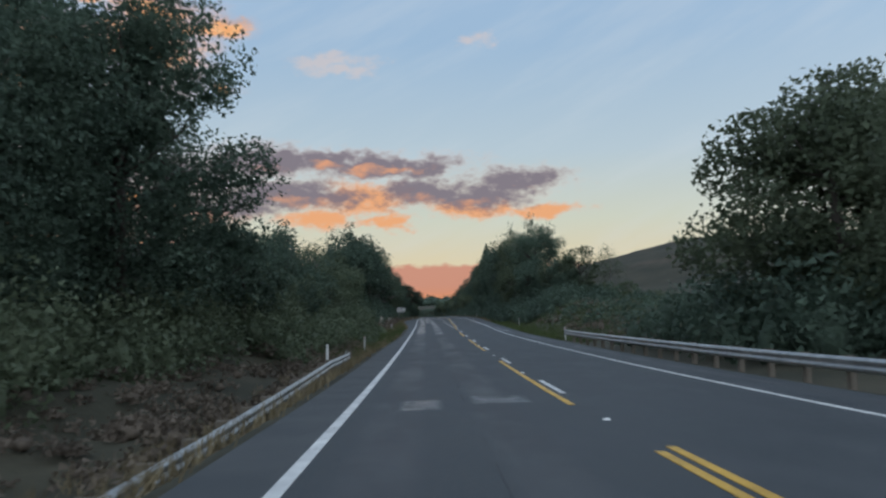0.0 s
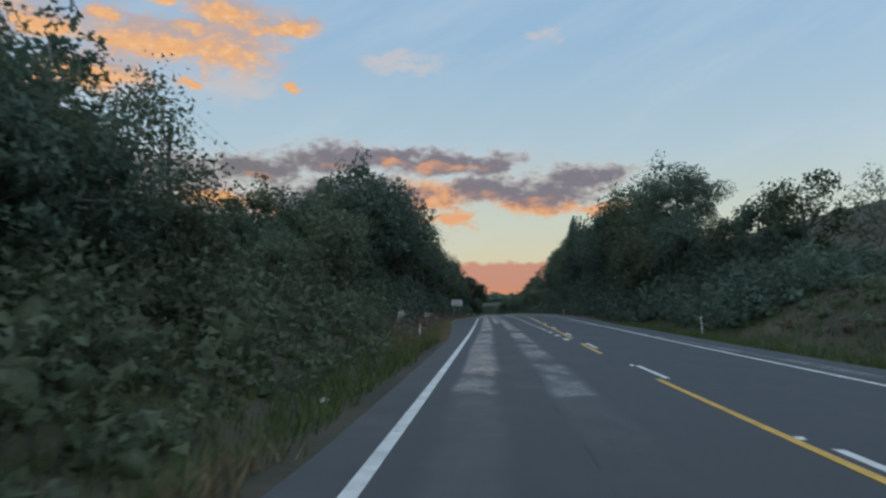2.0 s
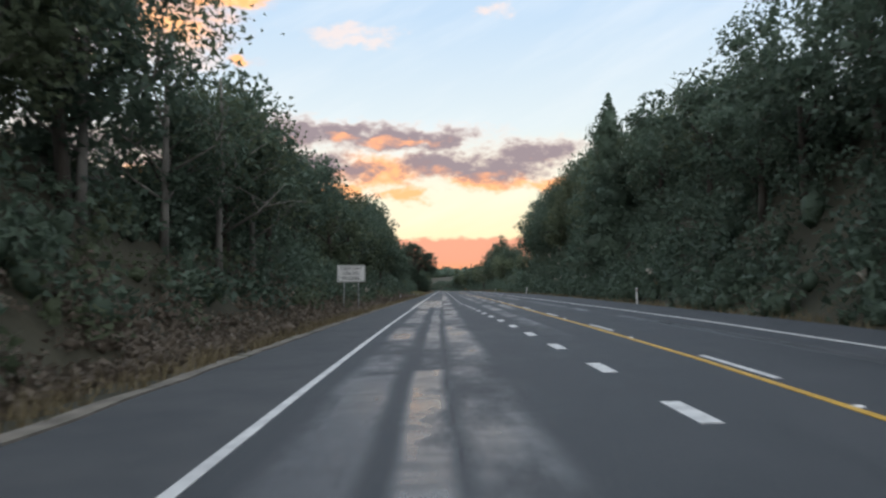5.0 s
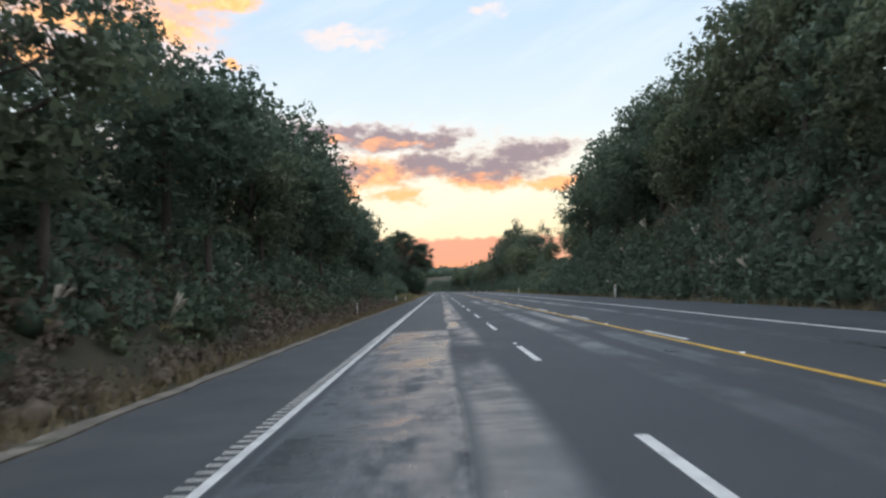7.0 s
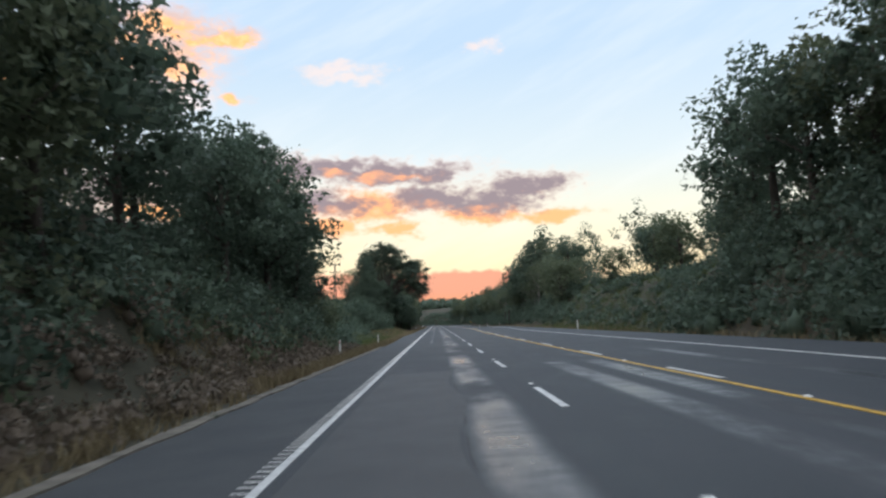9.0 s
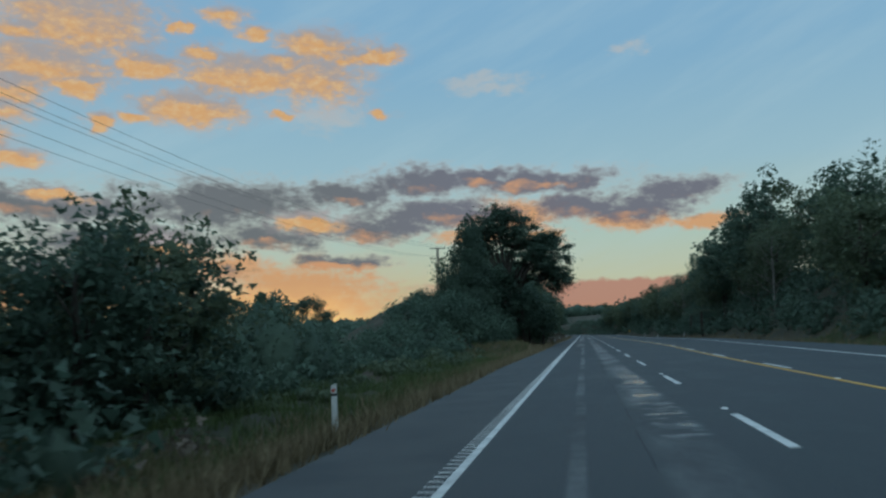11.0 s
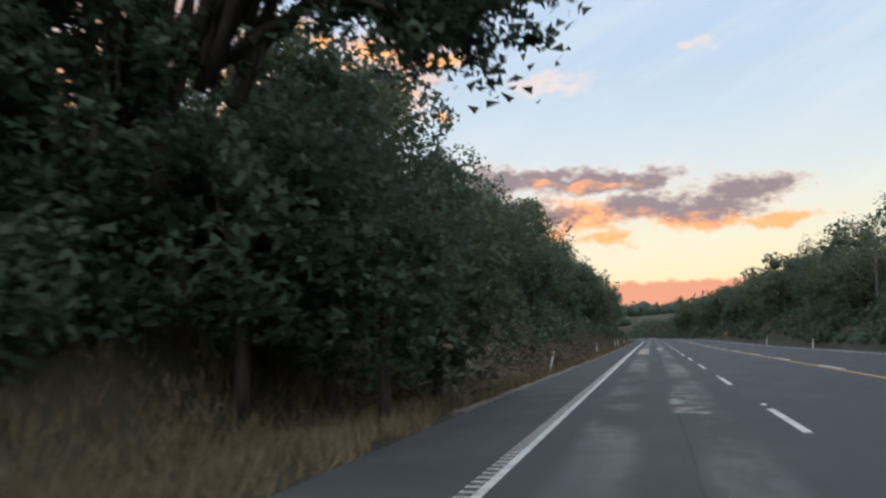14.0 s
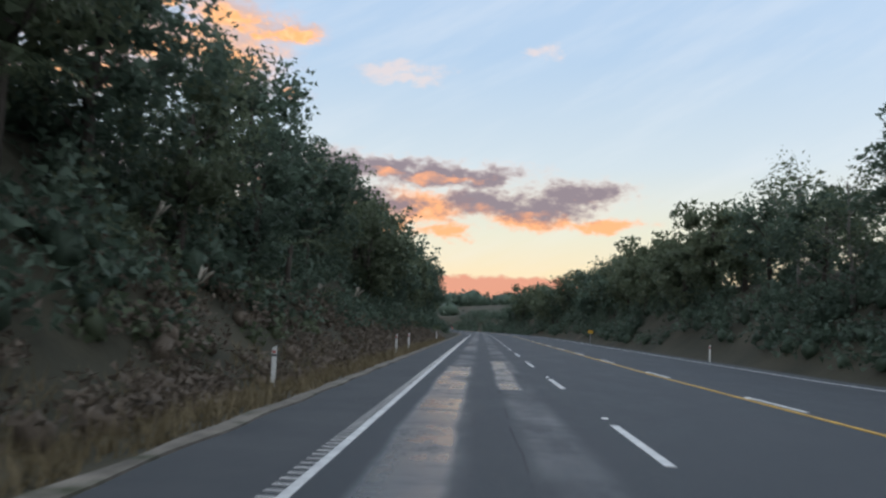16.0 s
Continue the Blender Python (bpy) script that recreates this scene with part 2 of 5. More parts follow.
# ---- materials ----
def material(name, dark, light, scale=4.0, rough=0.8, bump=0.3, bump_scale=40.0, metal=0.0, stretch=(1, 1, 1), vary=0.0, specular=0.4, patches=None, leafy=0.0):
    """Two scales of noise between two colours, fine relief, and a change of tone from piece to piece."""
    m = bpy.data.materials.new(name)
    m.use_nodes = True
    n, l = m.node_tree.nodes, m.node_tree.links
    bsdf = n["Principled BSDF"]
    at = n.new("ShaderNodeTexCoord").outputs["Object"]
    sc = n.new("ShaderNodeVectorMath")
    sc.operation = "MULTIPLY"
    sc.inputs[1].default_value = stretch
    l.new(at, sc.inputs[0])
    big, fine = n.new("ShaderNodeTexNoise"), n.new("ShaderNodeTexNoise")
    for t, s in ((big, scale), (fine, bump_scale)):
        l.new(sc.outputs[0], t.inputs["Vector"])
        t.inputs["Scale"].default_value = s
        t.inputs["Detail"].default_value = 5
    both = n.new("ShaderNodeMath")
    both.operation = "MULTIPLY_ADD"
    l.new(fine.outputs[0], both.inputs[0])
    both.inputs[1].default_value = 0.35
    l.new(big.outputs[0], both.inputs[2])
    span = n.new("ShaderNodeMapRange")
    span.inputs[1].default_value, span.inputs[2].default_value = 0.45, 0.9
    l.new(both.outputs[0], span.inputs[0])
    mix = n.new("ShaderNodeMix")
    mix.data_type = "RGBA"
    l.new(span.outputs[0], mix.inputs[0])
    mix.inputs[6].default_value, mix.inputs[7].default_value = (*dark, 1), (*light, 1)
    colour = mix.outputs[2]
    if patches:
        spot = n.new("ShaderNodeTexNoise")
        l.new(at, spot.inputs["Vector"])
        spot.inputs["Scale"].default_value, spot.inputs["Detail"].default_value = patches[1], 6
        cut = n.new("ShaderNodeMapRange")
        cut.inputs[1].default_value, cut.inputs[2].default_value = patches[2], patches[2] + 0.12
        l.new(spot.outputs[0], cut.inputs[0])
        over = n.new("ShaderNodeMix")
        over.data_type = "RGBA"
        l.new(cut.outputs[0], over.inputs[0])
        l.new(colour, over.inputs[6])
        over.inputs[7].default_value = (*patches[0], 1)
        colour = over.outputs[2]
    if vary:
        geo, info = n.new("ShaderNodeNewGeometry"), n.new("ShaderNodeObjectInfo")
        add = n.new("ShaderNodeMath")
        l.new(geo.outputs["Random Per Island"], add.inputs[0])
        l.new(info.outputs["Random"], add.inputs[1])
        tone = n.new("ShaderNodeMapRange")
        tone.inputs[2].default_value = 2.0
        tone.inputs[3].default_value, tone.inputs[4].default_value = 1 - vary, 1 + vary
        l.new(add.outputs[0], tone.inputs[0])
        hsv = n.new("ShaderNodeHueSaturation")
        l.new(tone.outputs[0], hsv.inputs["Value"])
        l.new(colour, hsv.inputs["Color"])
        colour = hsv.outputs[0]
    l.new(colour, bsdf.inputs["Base Color"])
    bsdf.inputs["Roughness"].default_value = rough
    bsdf.inputs["Metallic"].default_value = metal
    bsdf.inputs["Specular IOR Level"].default_value = specular
    if bump:
        b = n.new("ShaderNodeBump")
        b.inputs["Strength"].default_value, b.inputs["Distance"].default_value = bump, 0.03
        l.new(fine.outputs[0], b.inputs["Height"])
        l.new(b.outputs[0], bsdf.inputs["Normal"])
    if leafy:
        through_ = n.new("ShaderNodeBsdfTranslucent")
        l.new(colour, through_.inputs["Color"])
        blend = n.new("ShaderNodeMixShader")
        blend.inputs[0].default_value = leafy
        l.new(bsdf.outputs[0], blend.inputs[1])
        l.new(through_.outputs[0], blend.inputs[2])
        l.new(blend.outputs[0], n["Material Output"].inputs[0])
    return m


def plain_emitter(name, colour, strength):
    m = bpy.data.materials.new(name)
    m.use_nodes = True
    b = m.node_tree.nodes["Principled BSDF"]
    b.inputs["Base Color"].default_value = (*colour, 1)
    b.inputs["Emission Color"].default_value = (*colour, 1)
    b.inputs["Emission Strength"].default_value = strength
    return m


def asphalt():
    """Chip seal: coarse grain, wheel tracks where the bitumen has come up smooth, and damp shining patches in them."""
    m = bpy.data.materials.new("chip_seal")
    m.use_nodes = True
    n, l = m.node_tree.nodes, m.node_tree.links
    bsdf = n["Principled BSDF"]
    at = n.new("ShaderNodeTexCoord").outputs["Object"]

    def math_(op, a, b=None, c=None):
        k = n.new("ShaderNodeMath")
        k.operation = op
        for i, v in enumerate((a, b, c)):
            if isinstance(v, bpy.types.NodeSocket):
                l.new(v, k.inputs[i])
            elif v is not None:
                k.inputs[i].default_value = v
        return k.outputs[0]

    def noise_(scale, stretch, detail=5, rough=0.55):
        v = n.new("ShaderNodeVectorMath")
        v.operation = "MULTIPLY"
        l.new(at, v.inputs[0])
        v.inputs[1].default_value = stretch
        t = n.new("ShaderNodeTexNoise")
        l.new(v.outputs[0], t.inputs["Vector"])
        t.inputs["Scale"].default_value, t.inputs["Detail"].default_value, t.inputs["Roughness"].default_value = scale, detail, rough
        return t.outputs[0]

    def range_(v, a, b, lo=0.0, hi=1.0):
        k = n.new("ShaderNodeMapRange")
        k.interpolation_type = "SMOOTHSTEP"
        l.new(v, k.inputs[0])
        for i, w in zip((1, 2, 3, 4), (a, b, lo, hi)):
            k.inputs[i].default_value = w
        return k.outputs[0]

    def mix_(f, a, b):
        k = n.new("ShaderNodeMix")
        k.data_type = "RGBA"
        l.new(f, k.inputs[0])
        for i, v in ((6, a), (7, b)):
            if isinstance(v, bpy.types.NodeSocket):
                l.new(v, k.inputs[i])
            else:
                k.inputs[i].default_value = (*v, 1)
        return k.outputs[2]

    sep_ = n.new("ShaderNodeSeparateXYZ")
    l.new(at, sep_.inputs[0])
    x, y = sep_.outputs[0], sep_.outputs[1]
    wobble = math_("MULTIPLY", math_("SUBTRACT", noise_(0.12, (0.4, 1, 1)), 0.5), 0.3)
    xs = math_("ADD", x, wobble)
    rel = math_("SUBTRACT", xs, range_(y, 85, 170, 0.5, 0.0))
    track = None
    for cx_, half, y0, y1 in ((0.82, 0.50, -200, 214), (1.68, 0.26, 118, 214), (2.38, 0.50, -200, 2000), (1.2, 0.13, 288, 362),
                              (0.95, 0.55, 362, 2000), (4.9, 0.4, 150, 262), (5.9, 0.35, 170, 262), (8.6, 0.3, 0, 262)):
        k = range_(math_("ABSOLUTE", math_("SUBTRACT", rel, cx_)), half, half * 0.4)
        k = math_("MULTIPLY", k, math_("MULTIPLY", range_(y, y0, y0 + 8), range_(y, y1 + 8, y1)))
        track = k if track is None else math_("MAXIMUM", track, k)
    start = range_(math_("ADD", y, math_("MULTIPLY", noise_(1.2, (1, 1, 1)), 2.0)), 65.6, 66.0, 0.25, 1.0)
    bled = math_("MULTIPLY", range_(noise_(0.13, (2.4, 1, 1), 7, 0.68), 0.38, 0.58), math_("MULTIPLY", math_("MULTIPLY", track, range_(y, 262, 300, 1.0, 0.62)), start))
    pool = None
    ragged = range_(noise_(0.9, (1.2, 0.5, 1), 6, 0.7), 0.30, 0.52)
    torn = range_(noise_(1.3, (0.7, 1.2, 1), 5, 0.68), 0.46, 0.60)
    # whole patches where the bitumen lies smooth across the track
    for x0, x1, y0, y1, much in ((0.40, 1.10, 65.3, 100, 0.9), (1.43, 2.75, 65.8, 69.5, 0.9), (0.85, 1.52, 12.6, 14.2, 0.85), (2.1, 3.1, 13.6, 14.8, 0.85),
                                 (0.6, 1.2, 120, 145, 0.9), (1.45, 1.9, 112, 145.5, 1.0), (0.16, 2.0, 186, 213.9, 1.0), (1.95, 2.45, 214, 244, 1.0), (2.0, 2.6, 330, 352, 0.7),
                                 (1.95, 2.5, 441, 455, 1.0), (0.45, 1.25, 428, 450, 1.0), (2.2, 2.9, 284, 291, 1.0), (2.2, 2.8, 303, 320, 1.0), (1.9, 2.5, 384, 390, 1.0), (2.0, 2.7, 362, 371, 1.0)):
        ys_ = math_("ADD", y, math_("MULTIPLY", math_("SUBTRACT", noise_(1.5, (1, 1, 1)), 0.5), 0.8))
        box_ = math_("MULTIPLY", math_("MULTIPLY", range_(rel, x0 - 0.08, x0 + 0.08), range_(rel, x1 + 0.10, x1 - 0.10)), math_("MULTIPLY", range_(ys_, y0 - 0.1, y0 + 0.1), range_(ys_, y1 + 0.1, y1 - (14 if 20 < y1 < 110 else 0.1))))
        box_ = math_("MULTIPLY", box_, ragged if y1 < 260 or y1 > 440 else torn)
        bled = math_("MAXIMUM", bled, math_("MULTIPLY", box_, much))
        if much >= 1.0:
            pool = box_ if pool is None else math_("MAXIMUM", pool, box_)
    broken = math_("MULTIPLY", range_(noise_(2.2, (0.5, 1.8, 1), 5, 0.7), 0.40, 0.58), range_(noise_(0.22, (1.5, 1, 1), 3), 0.36, 0.60))
    wet = math_("MAXIMUM", math_("MULTIPLY", bled, broken), math_("MULTIPLY", pool, range_(noise_(1.6, (0.4, 1.4, 1), 5, 0.65), 0.40, 0.54)))
    grain, mid = noise_(90, (1, 1, 1), 4), noise_(0.7, (1.5, 0.5, 1), 6)
    colour = mix_(range_(mid, 0.3, 0.75), (0.034, 0.040, 0.046), (0.060, 0.066, 0.074))
    colour = mix_(math_("MULTIPLY", range_(grain, 0.45, 0.75), 0.6), colour, (0.14, 0.14, 0.14))
    colour = mix_(math_("MULTIPLY", track, 0.45), colour, (0.055, 0.056, 0.060))
    seam = math_("MULTIPLY", range_(math_("ABSOLUTE", math_("SUBTRACT", rel, 1.95)), 0.022, 0.008), range_(noise_(0.6, (1, 1, 1)), 0.42, 0.55))
    colour = mix_(math_("MULTIPLY", seam, 0.6), colour, (0.02, 0.02, 0.022))
    l.new(colour, bsdf.inputs["Base Color"])
    dry = range_(mid, 0.3, 0.7, 0.62, 0.78)
    rough = math_("SUBTRACT", dry, math_("MULTIPLY", bled, 0.30))
    rough = math_("SUBTRACT", rough, math_("MULTIPLY", wet, 0.13))
    l.new(rough, bsdf.inputs["Roughness"])
    l.new(math_("MULTIPLY_ADD", bled, 0.30, 0.22), bsdf.inputs["Specular IOR Level"])
    b = n.new("ShaderNodeBump")
    l.new(math_("MULTIPLY", math_("SUBTRACT", 1.0, math_("MULTIPLY", wet, 0.9)), 0.35), b.inputs["Strength"])
    b.inputs["Distance"].default_value = 0.012
    l.new(grain, b.inputs["Height"])
    l.new(b.outputs[0], bsdf.inputs["Normal"])
    return m


SEAL = asphalt()
PATCH = material("new_seal", (0.045, 0.047, 0.05), (0.065, 0.067, 0.07), 1.2, 0.66, 0.3, 80)
SHOULDER = material("shoulder_seal", (0.045, 0.050, 0.056), (0.072, 0.076, 0.080), 0.8, 0.8, 0.4, 70)
WHITE = material("road_paint_white", (0.42, 0.42, 0.42), (0.72, 0.72, 0.70), 3.0, 0.55, 0.2, 60, patches=((0.16, 0.16, 0.16), 7.0, 0.64))
YELLOW = material("road_paint_yellow", (0.42, 0.24, 0.03), (0.68, 0.40, 0.05), 3.0, 0.55, 0.2, 60, patches=((0.14, 0.11, 0.05), 7.0, 0.64))
KERB = material("pale_gravel_strip", (0.10, 0.09, 0.075), (0.24, 0.215, 0.18), 2.5, 0.9, 0.6, 30, patches=((0.05, 0.055, 0.03), 1.2, 0.58))
EARTH = material("verge_and_bank", (0.026, 0.027, 0.016), (0.062, 0.055, 0.035), 0.25, 0.95, 0.8, 5.0, patches=((0.085, 0.064, 0.044), 0.16, 0.60))
CLAY = material("clay_face", (0.085, 0.058, 0.040), (0.19, 0.140, 0.10), 0.9, 0.95, 0.9, 9.0, patches=((0.045, 0.042, 0.026), 0.7, 0.50))
LEAF = [material("foliage_dark", (0.074, 0.112, 0.082), (0.134, 0.184, 0.128), 0.35, 0.6, 0, 3, vary=0.22, specular=0.3, leafy=0.4),
        material("foliage_olive", (0.092, 0.120, 0.072), (0.160, 0.190, 0.114), 0.35, 0.6, 0, 3, vary=0.22, specular=0.3, leafy=0.4),
        material("foliage_brown", (0.150, 0.122, 0.096), (0.27, 0.22, 0.172), 0.6, 0.7, 0, 3, vary=0.3, specular=0.2, leafy=0.3)]
BARK = material("bark", (0.035, 0.028, 0.022), (0.10, 0.085, 0.07), 3, 0.9, 0.6, 25, stretch=(1, 1, 0.25))
BLEACHED = material("pale_bark", (0.12, 0.11, 0.10), (0.26, 0.24, 0.21), 3, 0.85, 0.4, 25, stretch=(1, 1, 0.25))
GRASS_GREEN = material("green_grass", (0.055, 0.080, 0.026), (0.115, 0.145, 0.055), 2, 0.8, 0, 8, vary=0.35, specular=0.2)
GRASS_DRY = material("dry_grass", (0.13, 0.105, 0.058), (0.29, 0.235, 0.145), 2, 0.85, 0, 8, vary=0.35, specular=0.2)
PLUME = material("pale_plume", (0.30, 0.27, 0.22), (0.48, 0.44, 0.37), 3, 0.9, 0, 20, vary=0.2)
STEEL = material("galvanised_steel", (0.30, 0.31, 0.32), (0.50, 0.51, 0.51), 3, 0.45, 0.15, 30, metal=0.75)
TIMBER = material("weathered_timber", (0.10, 0.085, 0.065), (0.21, 0.18, 0.145), 3, 0.85, 0.5, 40, stretch=(1, 1, 0.2))
PLASTIC = material("white_plastic", (0.62, 0.62, 0.60), (0.80, 0.80, 0.78), 6, 0.5, 0.05, 30, patches=((0.40, 0.37, 0.32), 9.0, 0.66))
BLACK = material("black_band", (0.015, 0.015, 0.016), (0.03, 0.03, 0.03), 5, 0.6, 0.05)
RED = material("red_reflector", (0.45, 0.05, 0.03), (0.62, 0.09, 0.05), 8, 0.25, 0)
SIGN_WHITE = material("sign_sheeting", (0.66, 0.65, 0.62), (0.80, 0.79, 0.77), 2, 0.35, 0.05, 40)
WIRE = material("aluminium_wire", (0.05, 0.05, 0.055), (0.09, 0.09, 0.09), 3, 0.5, 0, metal=0.4)
CERAMIC = material("insulator", (0.20, 0.12, 0.09), (0.32, 0.22, 0.17), 4, 0.3, 0)
CAR_PAINT = material("car_paint", (0.03, 0.032, 0.036), (0.05, 0.052, 0.056), 2, 0.25, 0, specular=0.6)
CAR_PALE = material("silver_paint", (0.30, 0.30, 0.31), (0.40, 0.40, 0.41), 2, 0.25, 0, metal=0.3)
RUBBER = material("tyre_rubber", (0.015, 0.015, 0.015), (0.03, 0.03, 0.03), 5, 0.85, 0.2)
GLASS = material("tinted_glass", (0.01, 0.012, 0.014), (0.02, 0.022, 0.025), 2, 0.06, 0, specular=0.7)
TAIL = plain_emitter("tail_light", (0.9, 0.10, 0.04), 1.2)

# ---- building helpers ----
RNG = np.random.default_rng(7)


def mesh(name, verts, faces, mat, smooth_=False, normals=None):
    me = bpy.data.meshes.new(name)
    verts = np.asarray(verts, dtype=np.float32)
    if isinstance(faces, np.ndarray):
        count, sides = faces.shape
        me.vertices.add(len(verts))
        me.vertices.foreach_set("co", verts.ravel())
        me.loops.add(count * sides)
        me.loops.foreach_set("vertex_index", faces.ravel().astype(np.int32))
        me.polygons.add(count)
        me.polygons.foreach_set("loop_start", np.arange(count, dtype=np.int32) * sides)
        me.update(calc_edges=True)
        if not smooth_:
            me.shade_flat()
    else:
        me.from_pydata(verts.tolist(), [], faces)
    me.materials.append(mat)
    if smooth_:
        me.shade_smooth()
    me.update()
    if normals is not None:
        me.normals_split_custom_set_from_vertices(np.asarray(normals, dtype=np.float32))
    return me


def piece(name, me, parent=None, label="", m=None):
    ob = new(name, me)
    ob.parent = parent
    if m is not None:
        ob.matrix_basis = m
    if label:
        tagged(ob, label)
    return ob


def part(name, bm, mat, parent, label="", smooth_=False):
    me = bpy.data.meshes.new(name)
    bm.to_mesh(me)
    bm.free()
    me.materials.append(mat)
    if smooth_:
        me.shade_smooth()
    return piece(name, me, parent, label)


def box_bm(sx, sy, sz, at=(0, 0, 0), bevel=0.0):
    bm = bmesh.new()
    bmesh.ops.create_cube(bm, size=1, matrix=Matrix.Translation(at) @ Matrix.Diagonal((sx, sy, sz, 1)))
    if bevel:
        bmesh.ops.bevel(bm, geom=bm.edges[:], offset=bevel, segments=2, affect="EDGES")
    return bm


def rod_bm(p, q, r0, r1, sides=8):
    bm = bmesh.new()
    p, q = Vector(p), Vector(q)
    turn = (q - p).to_track_quat("Z", "Y").to_matrix().to_4x4()
    bmesh.ops.create_cone(bm, cap_ends=True, segments=sides, radius1=r0, radius2=r1, depth=(q - p).length,
                          matrix=Matrix.Translation((p + q) / 2) @ turn)
    return bm


def tube(points, radii, sides=6):
    """Vertices and faces of a tube along points."""
    v, f = [], []
    pts = [Vector(p) for p in points]
    for i, p in enumerate(pts):
        d = (pts[min(i + 1, len(pts) - 1)] - pts[max(i - 1, 0)]).normalized()
        a = d.orthogonal().normalized()
        b = d.cross(a)
        for k in range(sides):
            w = 2 * math.pi * k / sides
            v.append(tuple(p + (a * math.cos(w) + b * math.sin(w)) * radii[i]))
    for i in range(len(pts) - 1):
        for k in range(sides):
            f.append([i * sides + k, i * sides + (k + 1) % sides, (i + 1) * sides + (k + 1) % sides, (i + 1) * sides + k])
    f.append([k for k in range(sides)][::-1])
    f.append([(len(pts) - 1) * sides + k for k in range(sides)])
    return v, f


def joined(tubes):
    v, f = [], []
    for tv, tf in tubes:
        o = len(v)
        v += tv
        f += [[i + o for i in q] for q in tf]
    return v, f


def thing(name, label, category, at=None, group="", kind=""):
    ob = new(name)
    ob.empty_display_size = 0.2
    if at is not None:
        ob.matrix_basis = at
    return tagged(ob, label, category, group, kind)


# ---- the ground ----
def left_bank(y):
    return np.interp(y, [-80, 20, 60, 105, 130, 285, 306, 345, 366, 385, 640, 760], [0.4, 0.4, 1.2, 2.6, 6.3, 6.0, -0.6, -0.8, 1.6, 6.5, 6.5, 4.0])


def right_bank(y):
    return np.interp(y, [-80, 45, 80, 110, 132, 150, 255, 280, 300, 345, 640, 760], [-0.4, 0.4, 2.0, 3.5, 7.0, 9.0, 9.5, 7.0, 4.0, 5.5, 6.0, 5.0])


def ground_z(x, y):
    x, y = np.asarray(x, dtype=float), np.asarray(y, dtype=float)
    base = surf_z(x, y)
    dl, dr = seal_left(y) - x, x - seal_right(y)
    closed = 1 - smooth(290, 308, y) * (1 - smooth(352, 384, y))
    verge = 2.2 + 2.2 * (1 - closed) + 2.0 * (1 - smooth(20, 70, y))
    up = smooth(verge, verge + 7.5, dl)
    zl = left_bank(y) * up - 0.45 * smooth(0.2, 2.0, dl) * (1 - up) * np.interp(y, [-80, 10, 44, 58, 100, 120, 290, 300, 355, 365], [2.9, 2.9, 1.9, 1.3, 1.1, 0.5, 0.5, 1.0, 1.0, 0.5])
    zl = zl + smooth(9, 40, dl) * 8.0 * smooth(30, 140, y) * (1 - smooth(225, 262, y))
    zl = zl - smooth(255, 300, y) * (smooth(15, 34, dl) * (3.0 + left_bank(y).clip(0, 9)) + smooth(40, 260, dl) * 16)
    zl = zl + 1.4 * np.exp(-((x + 14.5) / 5) ** 2 - ((y - 369) / 7) ** 2)
    zl = zl + 0.75 * np.exp(-((x + 5.3) / 2.0) ** 2 - ((y - 366) / 4.5) ** 2)
    zr = right_bank(y) * smooth(2.2, 10.0, dr) - 0.3 * smooth(0.2, 1.5, dr) * (1 - smooth(2.2, 6, dr))
    zr = zr + smooth(12, 48, dr) * 6.2 * smooth(60, 130, y) + smooth(48, 130, dr) * 2.6
    lumps = 0.35 * np.sin(x * 0.9 + 1.3 * np.sin(y * 0.21)) * np.sin(y * 0.47 + 0.6 * np.sin(x * 0.5)) + 0.18 * np.sin(x * 2.1 + y * 1.3)
    lump = lumps * np.clip(np.maximum(dl, dr) - 2.0, 0, 5) / 5 * np.where(dr > 0, 0.18 + 0.27 * smooth(110, 150, y), 1.0)
    far = 26 * smooth(1000, 1700, y) + 5 * smooth(1000, 1700, y) * np.sin(x * 0.006 + 1.0)
    off = np.where(dl > 0, zl, np.where(dr > 0, zr, 0.0))
    return base + off * (1 - smooth(900, 1500, y)) + lump + far - 0.06


XS = np.concatenate([[-2600, -1600, -900, -500, -300, -200, -140, -100], np.arange(-78, -30, 6), np.arange(-30, -14, 2.0), np.arange(-14, 0, 0.8),
                     np.arange(0, 13, 2.0), np.arange(13, 27, 0.9), np.arange(27, 45, 2.5), np.arange(45, 90, 6), [100, 140, 200, 300, 500, 900, 1600, 2600]])
YS = np.concatenate([[-500, -250, -140], np.arange(-90, 640, 2.0), np.arange(640, 900, 12), np.arange(900, 1900, 60), [2200, 2800, 3600, 4700]])
GX, GY = np.meshgrid(XS, YS)
GX = GX + bend(GY) * (np.abs(GX) < 90)
GX = np.sort(GX, axis=1)
gv = np.stack([GX, GY, ground_z(GX, GY)], -1).reshape(-1, 3)
w = len(XS)
gi = (np.arange(len(YS) - 1)[:, None] * w + np.arange(w - 1)).ravel()
ground = tagged(new("ground", mesh("ground", gv, np.stack([gi, gi + 1, gi + w + 1, gi + w], -1), EARTH, True)),
                "rough verge and cut banks of dry grass and brown earth", "ground", kind="structure")


def strip(y0, y1, left, right, lift, step=2.0):
    """A ribbon along the road between two side lines."""
    ys = np.linspace(y0, y1, max(2, int((y1 - y0) / step) + 1))
    l_, r_ = left(ys), right(ys)
    v = np.concatenate([np.stack([l_, ys, surf_z(l_, ys) + lift], -1), np.stack([r_, ys, surf_z(r_, ys) + lift], -1)])
    k = len(ys)
    return v, [[i, i + k, i + k + 1, i + 1] for i in range(k - 1)]


